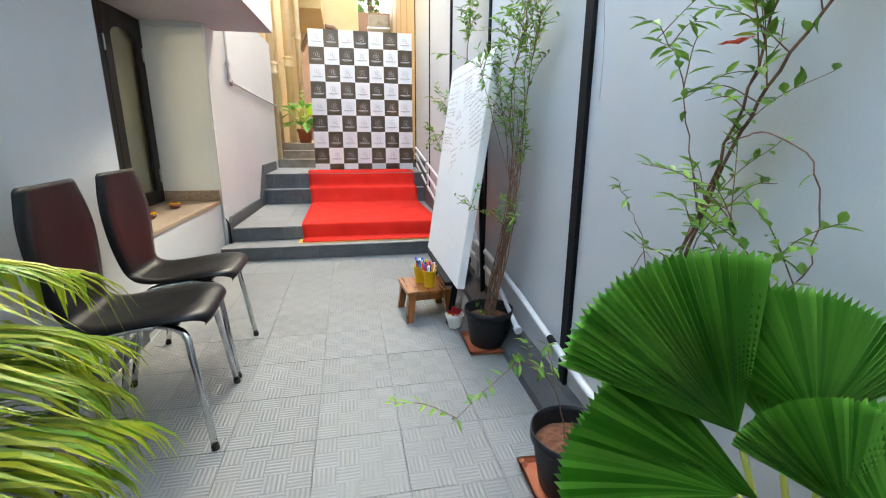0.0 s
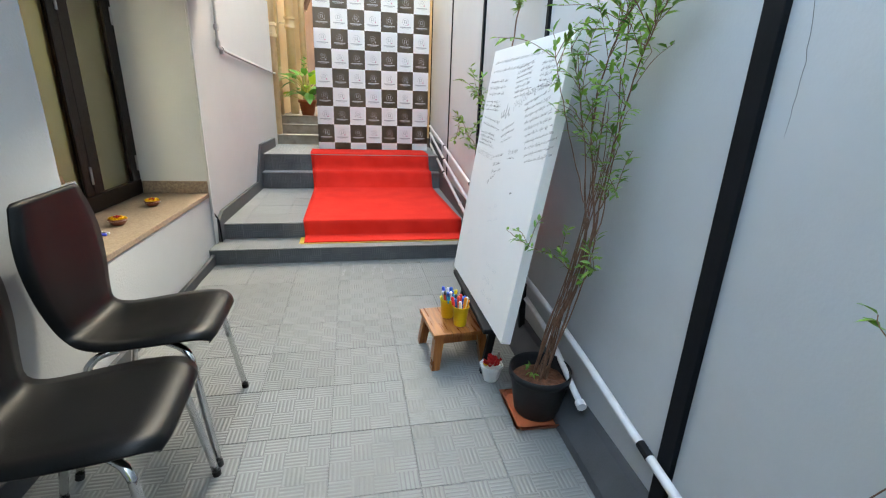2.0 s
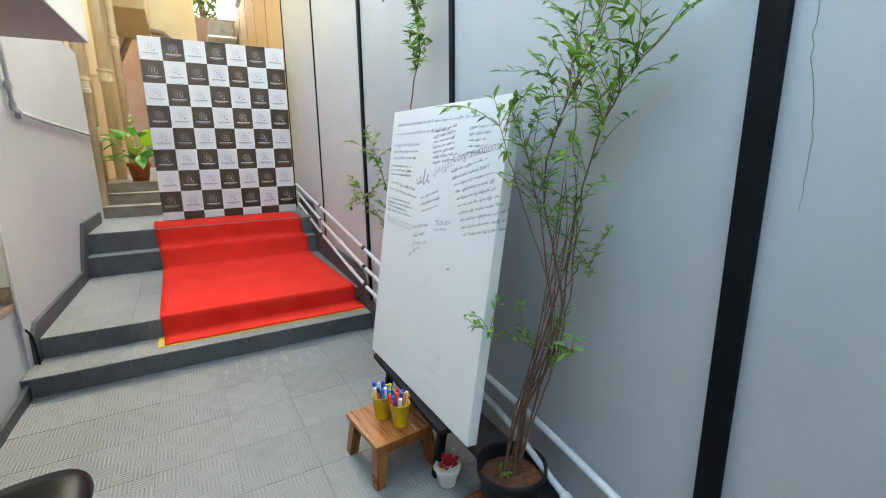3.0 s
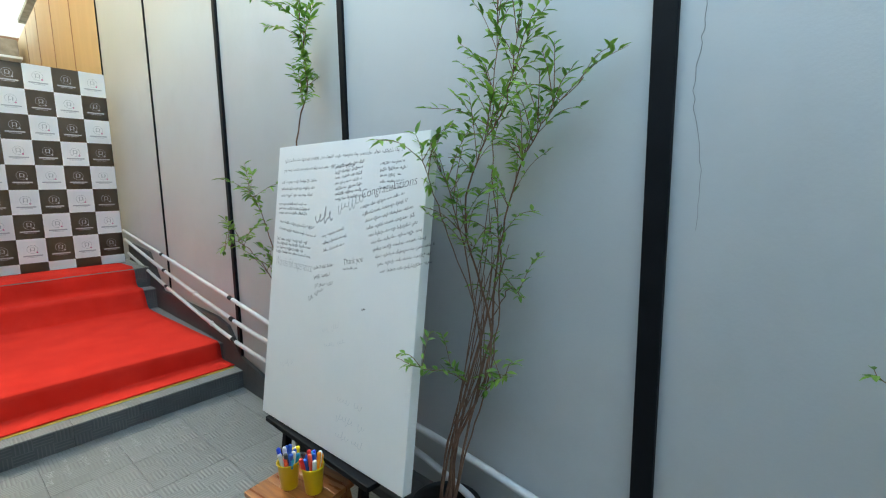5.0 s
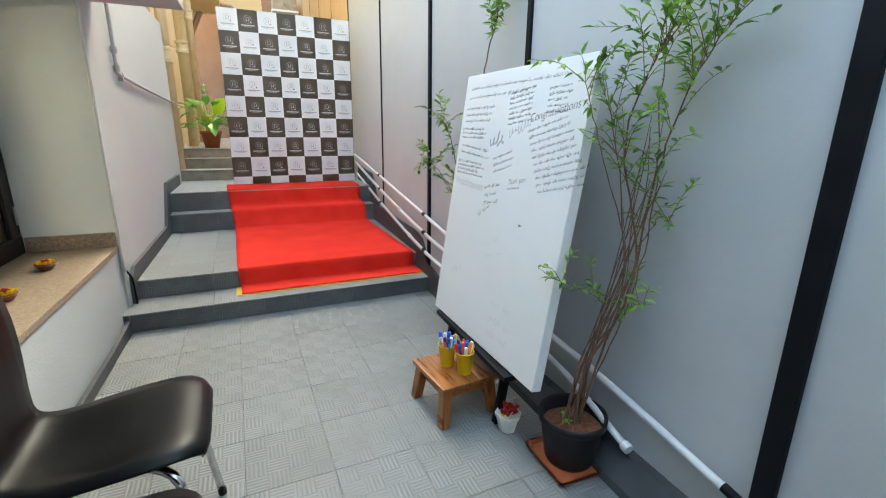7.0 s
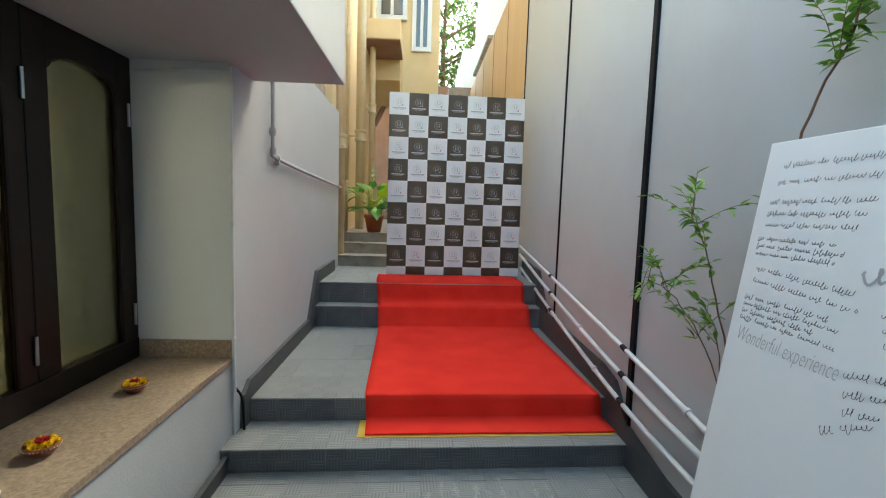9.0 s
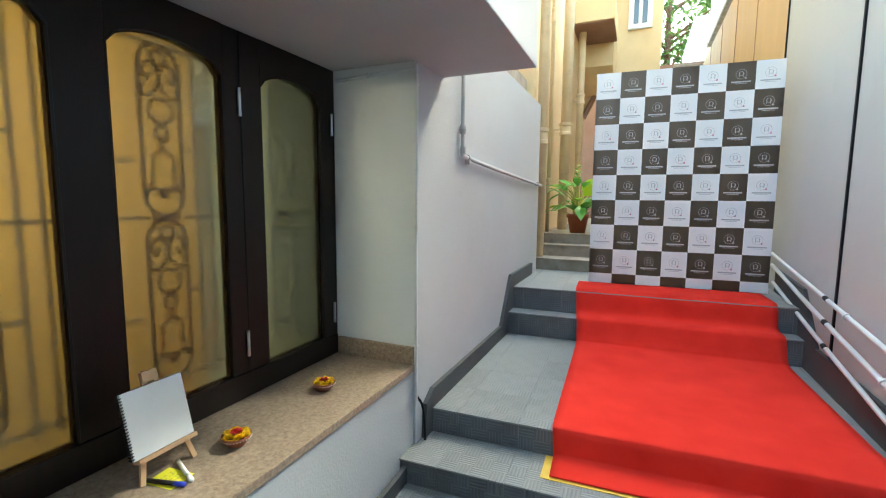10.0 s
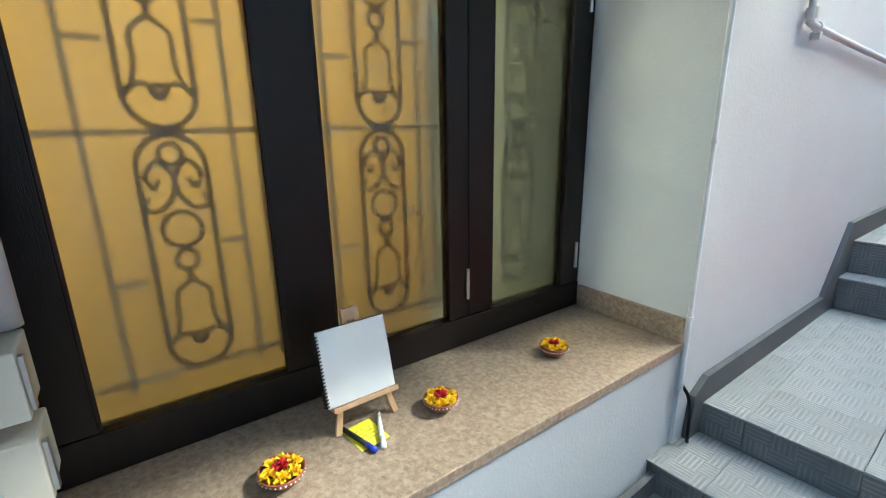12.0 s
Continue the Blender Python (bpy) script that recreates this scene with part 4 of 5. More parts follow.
# low side shoots
grow(stems, lv, [(0.790, 2.786, 0.640), (0.720, 2.825, 0.690), (0.640, 2.845, 0.720), (0.560, 2.875, 0.770)], 0.002, 0.0009, 0.25, 22, 0.034, twigs=2, seed=51)
grow(stems, lv, [(0.790, 2.780, 0.600), (0.780, 2.815, 0.660), (0.760, 2.835, 0.690)], 0.002, 0.0009, 0.3, 16, 0.034, twigs=2, seed=56)
grow(stems, lv, [(0.800, 2.750, 0.600), (0.800, 2.685, 0.680), (0.790, 2.635, 0.700)], 0.002, 0.0009, 0.2, 20, 0.036, twigs=3, seed=52)
grow(stems, lv, [(0.800, 2.705, 0.860), (0.810, 2.645, 0.970), (0.800, 2.595, 0.950)], 0.002, 0.0009, 0.4, 14, 0.034, twigs=2, seed=53)
grow(stems, lv, [(PX - 0.02, PY - 0.01, 0.15), (PX - 0.04, PY - 0.02, 0.20), (PX - 0.06, PY - 0.02, 0.235)], 0.0015, 0.0008, 0.2, 12, 0.030, seed=54)
grow(stems, lv, [(0.780, 2.745, 0.900), (0.720, 2.805, 1.120), (0.680, 2.845, 1.300), (0.660, 2.875, 1.420)], 0.002, 0.0009, 0.55, 14, 0.040, twigs=4, seed=55)
part("stem", stems, BARK, tall)
lv.object("leaves", LEAF, tall)

P2 = (0.735, 1.855)
plant_pot("plant_pot", *P2, 0.130, "black plastic pot with bare soil beside the wall")
shrub = thing("straggly_shrub", "straggly shrub with twisted twigs and sparse leaves", "plant")
stems, lv = bmesh.new(), Leaves()
SHRUB = [
    [(0.715, 1.850, 0.150), (0.775, 1.780, 0.400), (0.815, 1.700, 0.640), (0.835, 1.620, 0.860), (0.835, 1.560, 1.040), (0.825, 1.490, 1.250), (0.815, 1.450, 1.550)],
    [(0.715, 1.860, 0.150), (0.805, 1.770, 0.450), (0.845, 1.670, 0.720), (0.855, 1.580, 1.000), (0.835, 1.470, 1.160), (0.835, 1.350, 1.300), (0.825, 1.230, 1.360)],
    [(0.775, 1.780, 0.400), (0.80, 1.70, 0.62), (0.80, 1.73, 0.80), (0.80, 1.81, 0.885), (0.80, 1.865, 0.935)],
    [(0.835, 1.610, 0.900), (0.795, 1.630, 1.080), (0.775, 1.650, 1.200), (0.765, 1.710, 1.250)],
    [(0.835, 1.560, 1.040), (0.815, 1.450, 1.060), (0.815, 1.350, 1.000), (0.825, 1.350, 0.840), (0.835, 1.450, 0.760), (0.835, 1.550, 0.760)],
    [(0.815, 1.700, 0.640), (0.805, 1.570, 0.720), (0.795, 1.450, 0.780), (0.795, 1.370, 0.860)],
    [(0.845, 1.650, 0.750), (0.815, 1.530, 0.920), (0.805, 1.470, 0.880)],
]
for k, p in enumerate(SHRUB):
    grow(stems, lv, p, 0.0065 if k < 2 else 0.0016, 0.0014 if k < 2 else 0.0008, 0.78 if k == 2 else 0.40, (16, 16, 9, 16, 14, 14, 12)[k], 0.040, twigs=(15, 15, 0, 5, 3, 5, 5)[k], seed=70 + k)
grow(stems, lv, [(0.715, 1.870, 0.160), (0.675, 1.880, 0.330), (0.585, 1.890, 0.420), (0.475, 1.880, 0.360), (0.365, 1.880, 0.250)], 0.002, 0.0008, 0.35, 22, 0.036, twigs=3, seed=81)
grow(stems, lv, [(0.675, 1.880, 0.330), (0.665, 1.910, 0.420), (0.645, 1.890, 0.470)], 0.0015, 0.0008, 0.2, 12, 0.034, seed=82)
for k in range(2):
    a = rnd.uniform(-0.6, 0.05)
    tube(smooth_line([(0.775, 1.78, 0.38 + 0.03 * k), (0.795, 1.81 + a * 0.2, 0.55 + 0.05 * k), (0.805, 1.75 + a * 0.35, 0.72 + 0.05 * k), (0.795, 1.70 + a * 0.5, 0.70 + 0.08 * k)], 6), 0.0016, 0.0008, 5, stems)
part("stem", stems, BARK, shrub)
lv.object("leaves", LEAF, shrub)
fl = Leaves()
for k in range(5):
    fl.blade((0.78, 1.505, 1.205), (math.cos(k * 1.25) * 0.6 - 0.3, math.sin(k * 1.25) * 0.6, 0.25), (0, 0, 1), 0.032, 0.02, 0.2, 0.01)
fl.object("flower", FLOWER_RED, shrub, "single orange-red trumpet flower")

climber = thing("slim_shrub", "slim leafy shrub growing behind the message board", "plant")
stems, lv = bmesh.new(), Leaves()
grow(stems, lv, [(0.80, 3.80, 0.15), (0.83, 3.82, 0.7), (0.83, 3.83, 1.2), (0.81, 3.80, 1.48), (0.80, 3.67, 1.70), (0.80, 3.70, 1.93), (0.80, 3.67, 2.15)], 0.006, 0.0012, 0.60, 150, 0.046, twigs=16, seed=91)
grow(stems, lv, [(0.80, 3.80, 0.15), (0.82, 3.92, 0.6), (0.77, 4.02, 1.0), (0.73, 4.06, 1.2), (0.68, 4.06, 1.26)], 0.004, 0.0012, 0.58, 24, 0.045, twigs=7, seed=92)
grow(stems, lv, [(0.81, 3.86, 0.3), (0.80, 4.02, 0.72), (0.72, 4.12, 0.95), (0.64, 4.17, 1.02), (0.60, 4.18, 0.97)], 0.003, 0.001, 0.5, 22, 0.044, twigs=7, seed=93)
grow(stems, lv, [(0.81, 3.84, 0.2), (0.82, 4.02, 0.7), (0.80, 4.06, 0.9), (0.77, 4.10, 0.84)], 0.003, 0.001, 0.5, 18, 0.042, twigs=6, seed=94)
part("stem", stems, BARK, climber)
lv.object("leaves", LEAF, climber)
plant_pot("plant_pot", 0.785, 3.80, 0.085, "black plastic pot hidden behind the message board", tray=False)

# small white octagonal planter with red flowers
wp = thing("flower_planter", "small white octagonal planter with red cloth roses", "planter", at=pose(0.612, 3.085, 0.0))
part("planter", lathe([(0.001, 0.0), (0.032, 0.0), (0.035, 0.004), (0.049, 0.066), (0.055, 0.068), (0.055, 0.080), (0.050, 0.080), (0.046, 0.070), (0.001, 0.06)], 8, twist=0.39), WHITE_CERAMIC, wp)
fl = Leaves()
for k in range(46):
    a, q = rnd.uniform(0, 6.28), rnd.uniform(0.0, 0.032)
    fl.blade((q * math.cos(a), q * math.sin(a), 0.074 + rnd.uniform(0, 0.02)), (math.cos(a), math.sin(a), rnd.uniform(0.2, 1.6)), (0, 0, 1), 0.024, 0.024, 0.35, -0.006)
fl.object("roses", PETAL_RED, wp, "dark red rose petals")
fl = Leaves()
for k in range(12):
    fl.blade((-0.03, -0.012, 0.078), (rnd.uniform(-1, 1), rnd.uniform(-1, 1), 0.7), (0, 0, 1), 0.016, 0.012, 0.3)
fl.object("yellow_flower", PETAL_YELLOW, wp)
part("silver_stem", tube(smooth_line([(0.03, 0.012, 0.075), (0.038, 0.01, 0.11), (0.032, 0.006, 0.135)], 4), 0.004), STEEL, wp)


# ---- fan palm ----
fan = thing("fan_palm", "licuala fan palm with broad pleated glossy green leaves", "plant")
part("pot", lathe([(0.001, 0.0), (0.11, 0.0), (0.15, 0.24), (0.16, 0.25), (0.15, 0.25), (0.12, 0.22), (0.001, 0.22)], 28, (0.68, 1.09, 0.0)), BLACK_PLASTIC, fan, smooth=True)


def fan_leaf(hub, tip_dir, face, radius, half_angle, droop=0.10, seed=0, pleats=26):
    """Pleated round blade: ribs run from the hub, the rim is notched."""
    r = random.Random(seed)
    d = Vector(tip_dir).normalized()
    nrm = Vector(face)
    nrm = (nrm - d * nrm.dot(d)).normalized()
    s = d.cross(nrm)
    hub = Vector(hub)
    bm = bmesh.new()
    rows_v = []
    steps = 9
    count = pleats * 2
    rim = [1.0 + r.uniform(-0.012, 0.012) for _ in range(count + 1)]
    for j in range(steps + 1):
        f = j / steps
        row = []
        for k in range(count + 1):
            a = radians(-half_angle + 2 * half_angle * k / count)
            rr = radius * f * (0.84 + 0.16 * math.cos(a * 0.8)) * rim[k] * ((1.0 if k % 2 else 0.962) if j == steps else 1.0)
            pleat = (0.5 if k % 2 else -0.5) * radius * (0.048 + 0.05 * f) * min(1, f * 3)
            p = hub + (d * math.cos(a) + s * math.sin(a)) * rr + nrm * (pleat - droop * radius * f * f * (0.5 + abs(math.sin(a))) + 0.10 * radius * math.cos(2 * a) * f)
            row.append(p)
        rows_v.append(row)
    # each pleat side is its own island: its random green stands in for pleat shading
    for k in range(count):
        strip = [(bm.verts.new(row[k]), bm.verts.new(row[k + 1])) for row in rows_v[1:]]
        root = bm.verts.new(hub)
        bm.faces.new((root, strip[0][0], strip[0][1]))
        for a, b in zip(strip, strip[1:]):
            bm.faces.new((a[0], a[1], b[1], b[0]))
    ob = part("fan_leaf", bm, LEAF_DARK, fan)
    part("leaf_stalk", tube(smooth_line([(0.68, 1.09, 0.2), (0.68 * 0.5 + hub.x * 0.5, 1.09 * 0.5 + hub.y * 0.5, (0.2 + hub.z) / 2 + 0.05), hub], 5), 0.006, 0.004, 6), PALM_STEM, fan)
    return ob


FANS = [
    ((0.656, 1.25, 0.646), (-0.105, 0.175, 0.225), (-0.55, -0.70, 0.45), 0.27, 44, 0.06),
    ((0.621, 1.20, 0.592), (-0.155, 0.22, -0.045), (-0.30, -0.30, 0.90), 0.25, 40, 0.14),
    ((0.72, 1.20, 0.690), (0.045, 0.11, 0.145), (-0.50, -0.80, 0.30), 0.185, 62, 0.05),
    ((0.65, 1.10, 0.66), (0.0, 0.06, 0.11), (-0.45, -0.75, 0.45), 0.12, 55, 0.10),
    ((0.69, 1.22, 0.655), (0.03, 0.14, 0.17), (-0.50, -0.80, 0.35), 0.225, 30, 0.05),
    ((0.66, 1.20, 0.575), (-0.13, 0.20, 0.075), (-0.40, -0.40, 0.80), 0.25, 22, 0.08),
    ((0.60, 1.10, 0.50), (-0.08, 0.13, -0.01), (-0.20, -0.30, 0.93), 0.21, 42, 0.10),
    ((0.67, 1.05, 0.64), (0.06, 0.07, 0.10), (-0.50, -0.80, 0.40), 0.16, 50, 0.08),
]
for k, (h, d, f, r, a, dr) in enumerate(FANS):
    fan_leaf(h, d, f, r, a, dr, seed=k, pleats=max(16, int(a * 0.75)))

# ---- areca palm ----
areca = thing("areca_palm", "areca palm with arching yellow-green feathered fronds", "plant")
part("pot", lathe([(0.001, 0.0), (0.10, 0.0), (0.14, 0.22), (0.15, 0.23), (0.14, 0.23), (0.11, 0.20), (0.001, 0.20)], 28, (-0.76, 1.20, 0.0)), BLACK_PLASTIC, areca, smooth=True)


def frond(path, leaf_len, seed, pairs=44, start=0.28):
    r = random.Random(seed)
    pts = smooth_line(path, 10)
    part("frond_rib", tube(pts, 0.0042, 0.0012, 6), PALM_STEM, areca)
    lv = Leaves()
    n = len(pts)
    for k in range(pairs):
        f = start + (1 - start) * k / (pairs - 1)
        i = min(n - 2, int(f * (n - 1)))
        p, d = pts[i], (pts[i + 1] - pts[i]).normalized()
        side = d.cross(Vector((0, 0, 1))).normalized()
        ln = leaf_len * (0.55 + 0.45 * math.sin(math.pi * min(1, f * 0.95))) * r.uniform(0.9, 1.08)
        for s in (-1, 1):
            dd = d * (0.75 + 0.5 * f) + side * s * 0.8 + Vector((0, 0, 0.22 - 0.1 * f))
            lv.blade(p, dd, (0, 0, 1), ln, 0.015, 0.30, ln * r.uniform(0.35, 1.0))
    lv.object("leaflets", LEAF_PALM, areca)


B = (-0.763, 1.200, 0.200)
for k, (p, ln) in enumerate([
    ([B, (-0.683, 1.280, 0.600), (-0.573, 1.380, 0.830), (-0.473, 1.520, 0.870), (-0.413, 1.730, 0.790)], 0.19),
    ([B, (-0.653, 1.280, 0.550), (-0.533, 1.380, 0.740), (-0.443, 1.530, 0.760), (-0.383, 1.700, 0.660)], 0.20),
    ([B, (-0.633, 1.280, 0.450), (-0.493, 1.360, 0.620), (-0.393, 1.480, 0.620), (-0.313, 1.630, 0.510)], 0.20),
    ([B, (-0.613, 1.240, 0.400), (-0.483, 1.280, 0.560), (-0.393, 1.360, 0.560), (-0.323, 1.470, 0.480)], 0.17),
    ([B, (-0.573, 1.180, 0.400), (-0.453, 1.180, 0.550), (-0.363, 1.230, 0.570), (-0.303, 1.330, 0.520)], 0.15),
    ([B, (-0.643, 1.320, 0.500), (-0.523, 1.430, 0.680), (-0.433, 1.530, 0.690), (-0.373, 1.660, 0.580)], 0.19),
    ([B, (-0.623, 1.260, 0.420), (-0.483, 1.320, 0.580), (-0.393, 1.420, 0.580), (-0.333, 1.540, 0.480)], 0.18),
    ([B, (-0.603, 1.220, 0.340), (-0.483, 1.260, 0.450), (-0.393, 1.340, 0.450), (-0.333, 1.440, 0.370)], 0.16),
    ([B, (-0.683, 1.340, 0.500), (-0.603, 1.480, 0.660), (-0.543, 1.630, 0.660), (-0.483, 1.780, 0.570)], 0.18),
]):
    frond(p, ln, 20 + k)


# ---- pipes and conduits ----
def run_of_pipe(name, pts, r, material, label, clips=(), joints=(), cap=False, smooth_bends=True):
    pipe = thing(name, label, "pipe")
    part("pipe", tube(smooth_line(pts, 5), r, sides=12), material, pipe, smooth=True)
    for c, d in clips:
        c, d = Vector(c), Vector(d).normalized()
        part("clip", tube([c - d * r * 0.7, c + d * r * 0.7], r * 1.45, sides=12), material, pipe)
    for c, d in joints:
        c, d = Vector(c), Vector(d).normalized()
        part("painted_band", tube([c - d * 0.026, c + d * 0.026], r * 1.08, sides=12), BLACK_PAINT, pipe, "band of black paint")
    if cap:
        c, d = Vector(pts[-1]), (Vector(pts[-1]) - Vector(pts[-2])).normalized()
        part("end_cap", tube([c - d * 0.012, c + d * 0.014], r * 1.5, sides=12), material, pipe)
    return pipe


XP = RIGHT - 0.034
D = (0, 1, 0.16)
run_of_pipe("wall_pipe", [(XP, 7.30, 0.874), (XP, 6.05, 0.728), (XP, 4.77, 0.576), (XP, 4.19, 0.50), (XP, 3.72, 0.43), (XP, 3.60, 0.30), (XP, 3.58, 0.12)], 0.0125, PVC, "white plastic pipe clipped along the boundary wall", [((XP, 5.84, 0.703), D), ((XP, 4.25, 0.508), D)], [((XP, 6.12, 0.737), D), ((XP, 4.80, 0.580), D)])
run_of_pipe("wall_pipe", [(XP, 7.26, 0.785), (XP, 6.05, 0.597), (XP, 4.77, 0.436), (XP, 3.90, 0.375), (XP, 3.18, 0.343), (XP, 2.75, 0.308), (XP, 2.30, 0.251), (XP, 1.83, 0.206), (XP, 0.8, 0.17), (XP, BACK + 0.1, 0.15)], 0.0135, PVC, "white plastic pipe running down the boundary wall", [((XP, 5.42, 0.515), D)], [((XP, 6.10, 0.604), D), ((XP, 4.80, 0.440), D), ((XP, 2.33, 0.255), D)])
run_of_pipe("wall_pipe", [(XP, 7.20, 0.655), (XP, 6.03, 0.464), (XP, 4.76, 0.297), (XP, 3.90, 0.265), (XP, 3.17, 0.240), (XP - 0.02, 2.68, 0.15)], 0.0125, PVC, "white plastic pipe ending in a cap near the floor", [((XP, 5.15, 0.345), D)], [((XP, 6.08, 0.471), D), ((XP, 4.80, 0.303), D)], cap=True)

XL = LEFT + 0.022
water = run_of_pipe("water_pipe", [(XL, 5.322, 2.19), (XL, 5.322, 1.70), (XL, 5.322, 1.575), (XL, 5.333, 1.535), (XL, 5.39, 1.512), (XL, 6.2, 1.473), (XL, 7.50, 1.426)], 0.012, GREY_PIPE, "grey painted water pipe with an elbow", [((XL, 5.322, 1.655), (0, 0, 1)), ((XL, 5.40, 1.511), (0, 1, -0.04)), ((XL, 7.3, 1.433), (0, 1, -0.04))])
part("elbow", lathe([(0.001, -0.02), (0.019, -0.018), (0.019, 0.018), (0.001, 0.02)], 12, (XL, 5.328, 1.545)), GREY_PIPE, water)
part("valve", lathe([(0.001, -0.026), (0.018, -0.022), (0.022, 0.0), (0.018, 0.022), (0.001, 0.026)], 12, (XL, 5.322, 1.655)), GREY_PIPE, water)
part("bracket", box(LEFT, XL + 0.008, 5.41, 5.435, 1.475, 1.50, 0.003), GREY_PIPE, water)
CX, CY = LEFT + 0.008, 4.789
run_of_pipe("conduit", [(WIN + 0.02, CY, 1.825), (-1.3, CY - 0.002, 1.832), (-1.09, CY - 0.002, 1.84), (CX - 0.008, CY - 0.002, 1.833), (CX, CY, 1.80), (CX, CY, 1.2), (CX, CY, 0.55), (CX, CY + 0.004, 0.34)], 0.0075, PVC, "thin white conduit along the window bay corner", [((CX, CY, 1.77), (0, 0, 1)), ((CX, CY, 1.15), (0, 0, 1)), ((CX, CY, 0.60), (0, 0, 1)), ((-1.3, CY - 0.002, 1.832), (1, 0, 0))])
run_of_pipe("black_cable", [(CX, CY + 0.004, 0.36), (LEFT + 0.03, 4.82, 0.29), (LEFT + 0.03, 4.845, 0.12)], 0.006, BLACK_PAINT, "short black cable end at the foot of the conduit")

# meter boxes on the window jamb, pipe tied with rope
for z in (0.805, 0.665):
    bx = thing("junction_box", "cream plastic junction box fixed to the window jamb", "junction box", "junction boxes on the jamb", at=pose(-1.225, 3.152, z))
    part("box", box(-0.11, -0.005, 0, 0.066, 0, 0.108, 0.004), CREAM_BOX, bx)
    part("latch", box(-0.027, -0.011, 0.0665, 0.074, 0.012, 0.098, 0.002), STEEL, bx, "bright metal latch")
tie = run_of_pipe("tied_pipe", [(-1.33, 3.20, 0.92), (-1.332, 3.20, 1.4), (-1.332, 3.20, 1.86)], 0.021, GREY_PIPE, "grey pipe tied with jute rope above the boxes")
for z in (1.19, 1.20, 1.21):
    part("rope", tube([(-1.33 + 0.026 * math.cos(a), 3.20 + 0.026 * math.sin(a), z) for a in [k * 0.5236 for k in range(13)]], 0.0055, sides=6), ROPE, tie, "jute rope")
vine = thing("cable_knot", "dark knotted cable hanging on the window frame", "cable")
bm = bmesh.new()
tube(smooth_line([(WIN + 0.10, 3.215 + 0.02 * math.sin(k * 2.1), 1.19 + 0.012 * k + 0.02 * math.cos(k * 1.7)) for k in range(14)], 4), 0.004, sides=6, bm=bm)
part("cable", bm, BLACK_PAINT, vine)


# ---- things on the sill ----
SZ = 0.5055


def flower_bowl(x, y, seed, r=0.047):
    b = thing("flower_bowl", "painted clay bowl of yellow and red marigolds", "bowl", "flower bowls on the sill", at=pose(x, y, SZ, 0, 0, seed * 40))
    part("bowl", lathe([(0.001, 0.0), (r * 0.55, 0.0), (r * 0.62, 0.003), (r * 0.95, 0.022), (r * 1.02, 0.032), (r * 0.98, 0.034), (r * 0.9, 0.026), (0.001, 0.012)], 28), CLAY, b, smooth=True)
    bm = bmesh.new()
    for k in range(30):
        a = k * 2 * math.pi / 30
        bmesh.ops.create_icosphere(bm, subdivisions=1, radius=0.0021, matrix=pose(r * 0.99 * math.cos(a), r * 0.99 * math.sin(a), 0.0255))
    tagged(part("white_dots", bm, WHITE_CERAMIC, b, "row of painted white dots"), kind="stuff")
    rr = random.Random(seed)
    for k in range(6):
        f = Leaves()
        a = k * math.pi / 3
        c = Vector((0.027 * math.cos(a), 0.027 * math.sin(a), 0.028))
        for j in range(34):
            q = Vector((rr.uniform(-1, 1), rr.uniform(-1, 1), rr.uniform(0.05, 1))).normalized()
            f.blade(c + q * 0.004, q, (rr.uniform(-1, 1), rr.uniform(-1, 1), 1), 0.016, 0.010, 0.3, 0.003)
        f.object("marigold", PETAL_YELLOW, b, "yellow marigold head")
    f = Leaves()
    for j in range(30):
        q = Vector((rr.uniform(-1, 1), rr.uniform(-1, 1), rr.uniform(0.1, 1))).normalized()
        f.blade(Vector((0, 0, 0.032)) + q * 0.004, q, (rr.uniform(-1, 1), rr.uniform(-1, 1), 1), 0.019, 0.013, 0.3, 0.003)
    f.object("red_rose", PETAL_RED, b, "red petals in the middle")


flower_bowl(-1.245, 3.548, 1)
flower_bowl(-1.253, 3.953, 2, 0.045)
flower_bowl(-1.267, 4.40, 3, 0.045)

mini = thing("table_easel", "small pine table easel standing on the sill", "easel", at=pose(-1.312, 3.775, SZ, 0, 0, 91))
# local: faces -y, x to the right
lean = 14
M = pose(0, 0.0, 0.0, -lean, 0, 0)
for s in (-1, 1):
    part("front_leg", box(-0.0075, 0.0075, -0.005, 0.005, 0, 0.30, 0.0015, m=M @ pose(s * 0.078, 0, 0.0, 0, -s * 13.5, 0)), PALE_WOOD, mini)
part("ledge", box(-0.085, 0.085, -0.026, 0.006, 0.062, 0.074, 0.0015, m=M), PALE_WOOD, mini)
part("mast", box(-0.009, 0.009, 0.004, 0.012, 0.06, 0.285, 0.0015, m=M), PALE_WOOD, mini)
part("top_block", box(-0.022, 0.022, -0.008, 0.008, 0.262, 0.29, 0.0015, m=M), PALE_WOOD, mini)
part("rear_leg", box(-0.0075, 0.0075, -0.004, 0.004, 0, 0.27, 0.0015, m=pose(0, 0.135, 0.0, 16, 0, 0)), PALE_WOOD, mini)
pad = thing("sketch_pad", "blank white spiral-bound sketch pad on the small easel", "sketch pad", at=pose(-1.312, 3.775, SZ, 0, 0, 91) @ M)
part("page_block", box(-0.095, 0.080, -0.020, -0.011, 0.075, 0.255, 0.001), PAPER, pad)
part("back_cover", box(-0.097, 0.081, -0.011, -0.009, 0.074, 0.256, 0.0005), RUBBER, pad)
for k in range(21):
    z = 0.082 + k * 0.0082
    part("wire_ring", tube([(-0.095 + 0.006 * math.cos(a) - 0.002, -0.0145 + 0.0075 * math.sin(a), z) for a in [j * 0.785 for j in range(9)]], 0.0016, sides=5), BLACK_PAINT, pad)

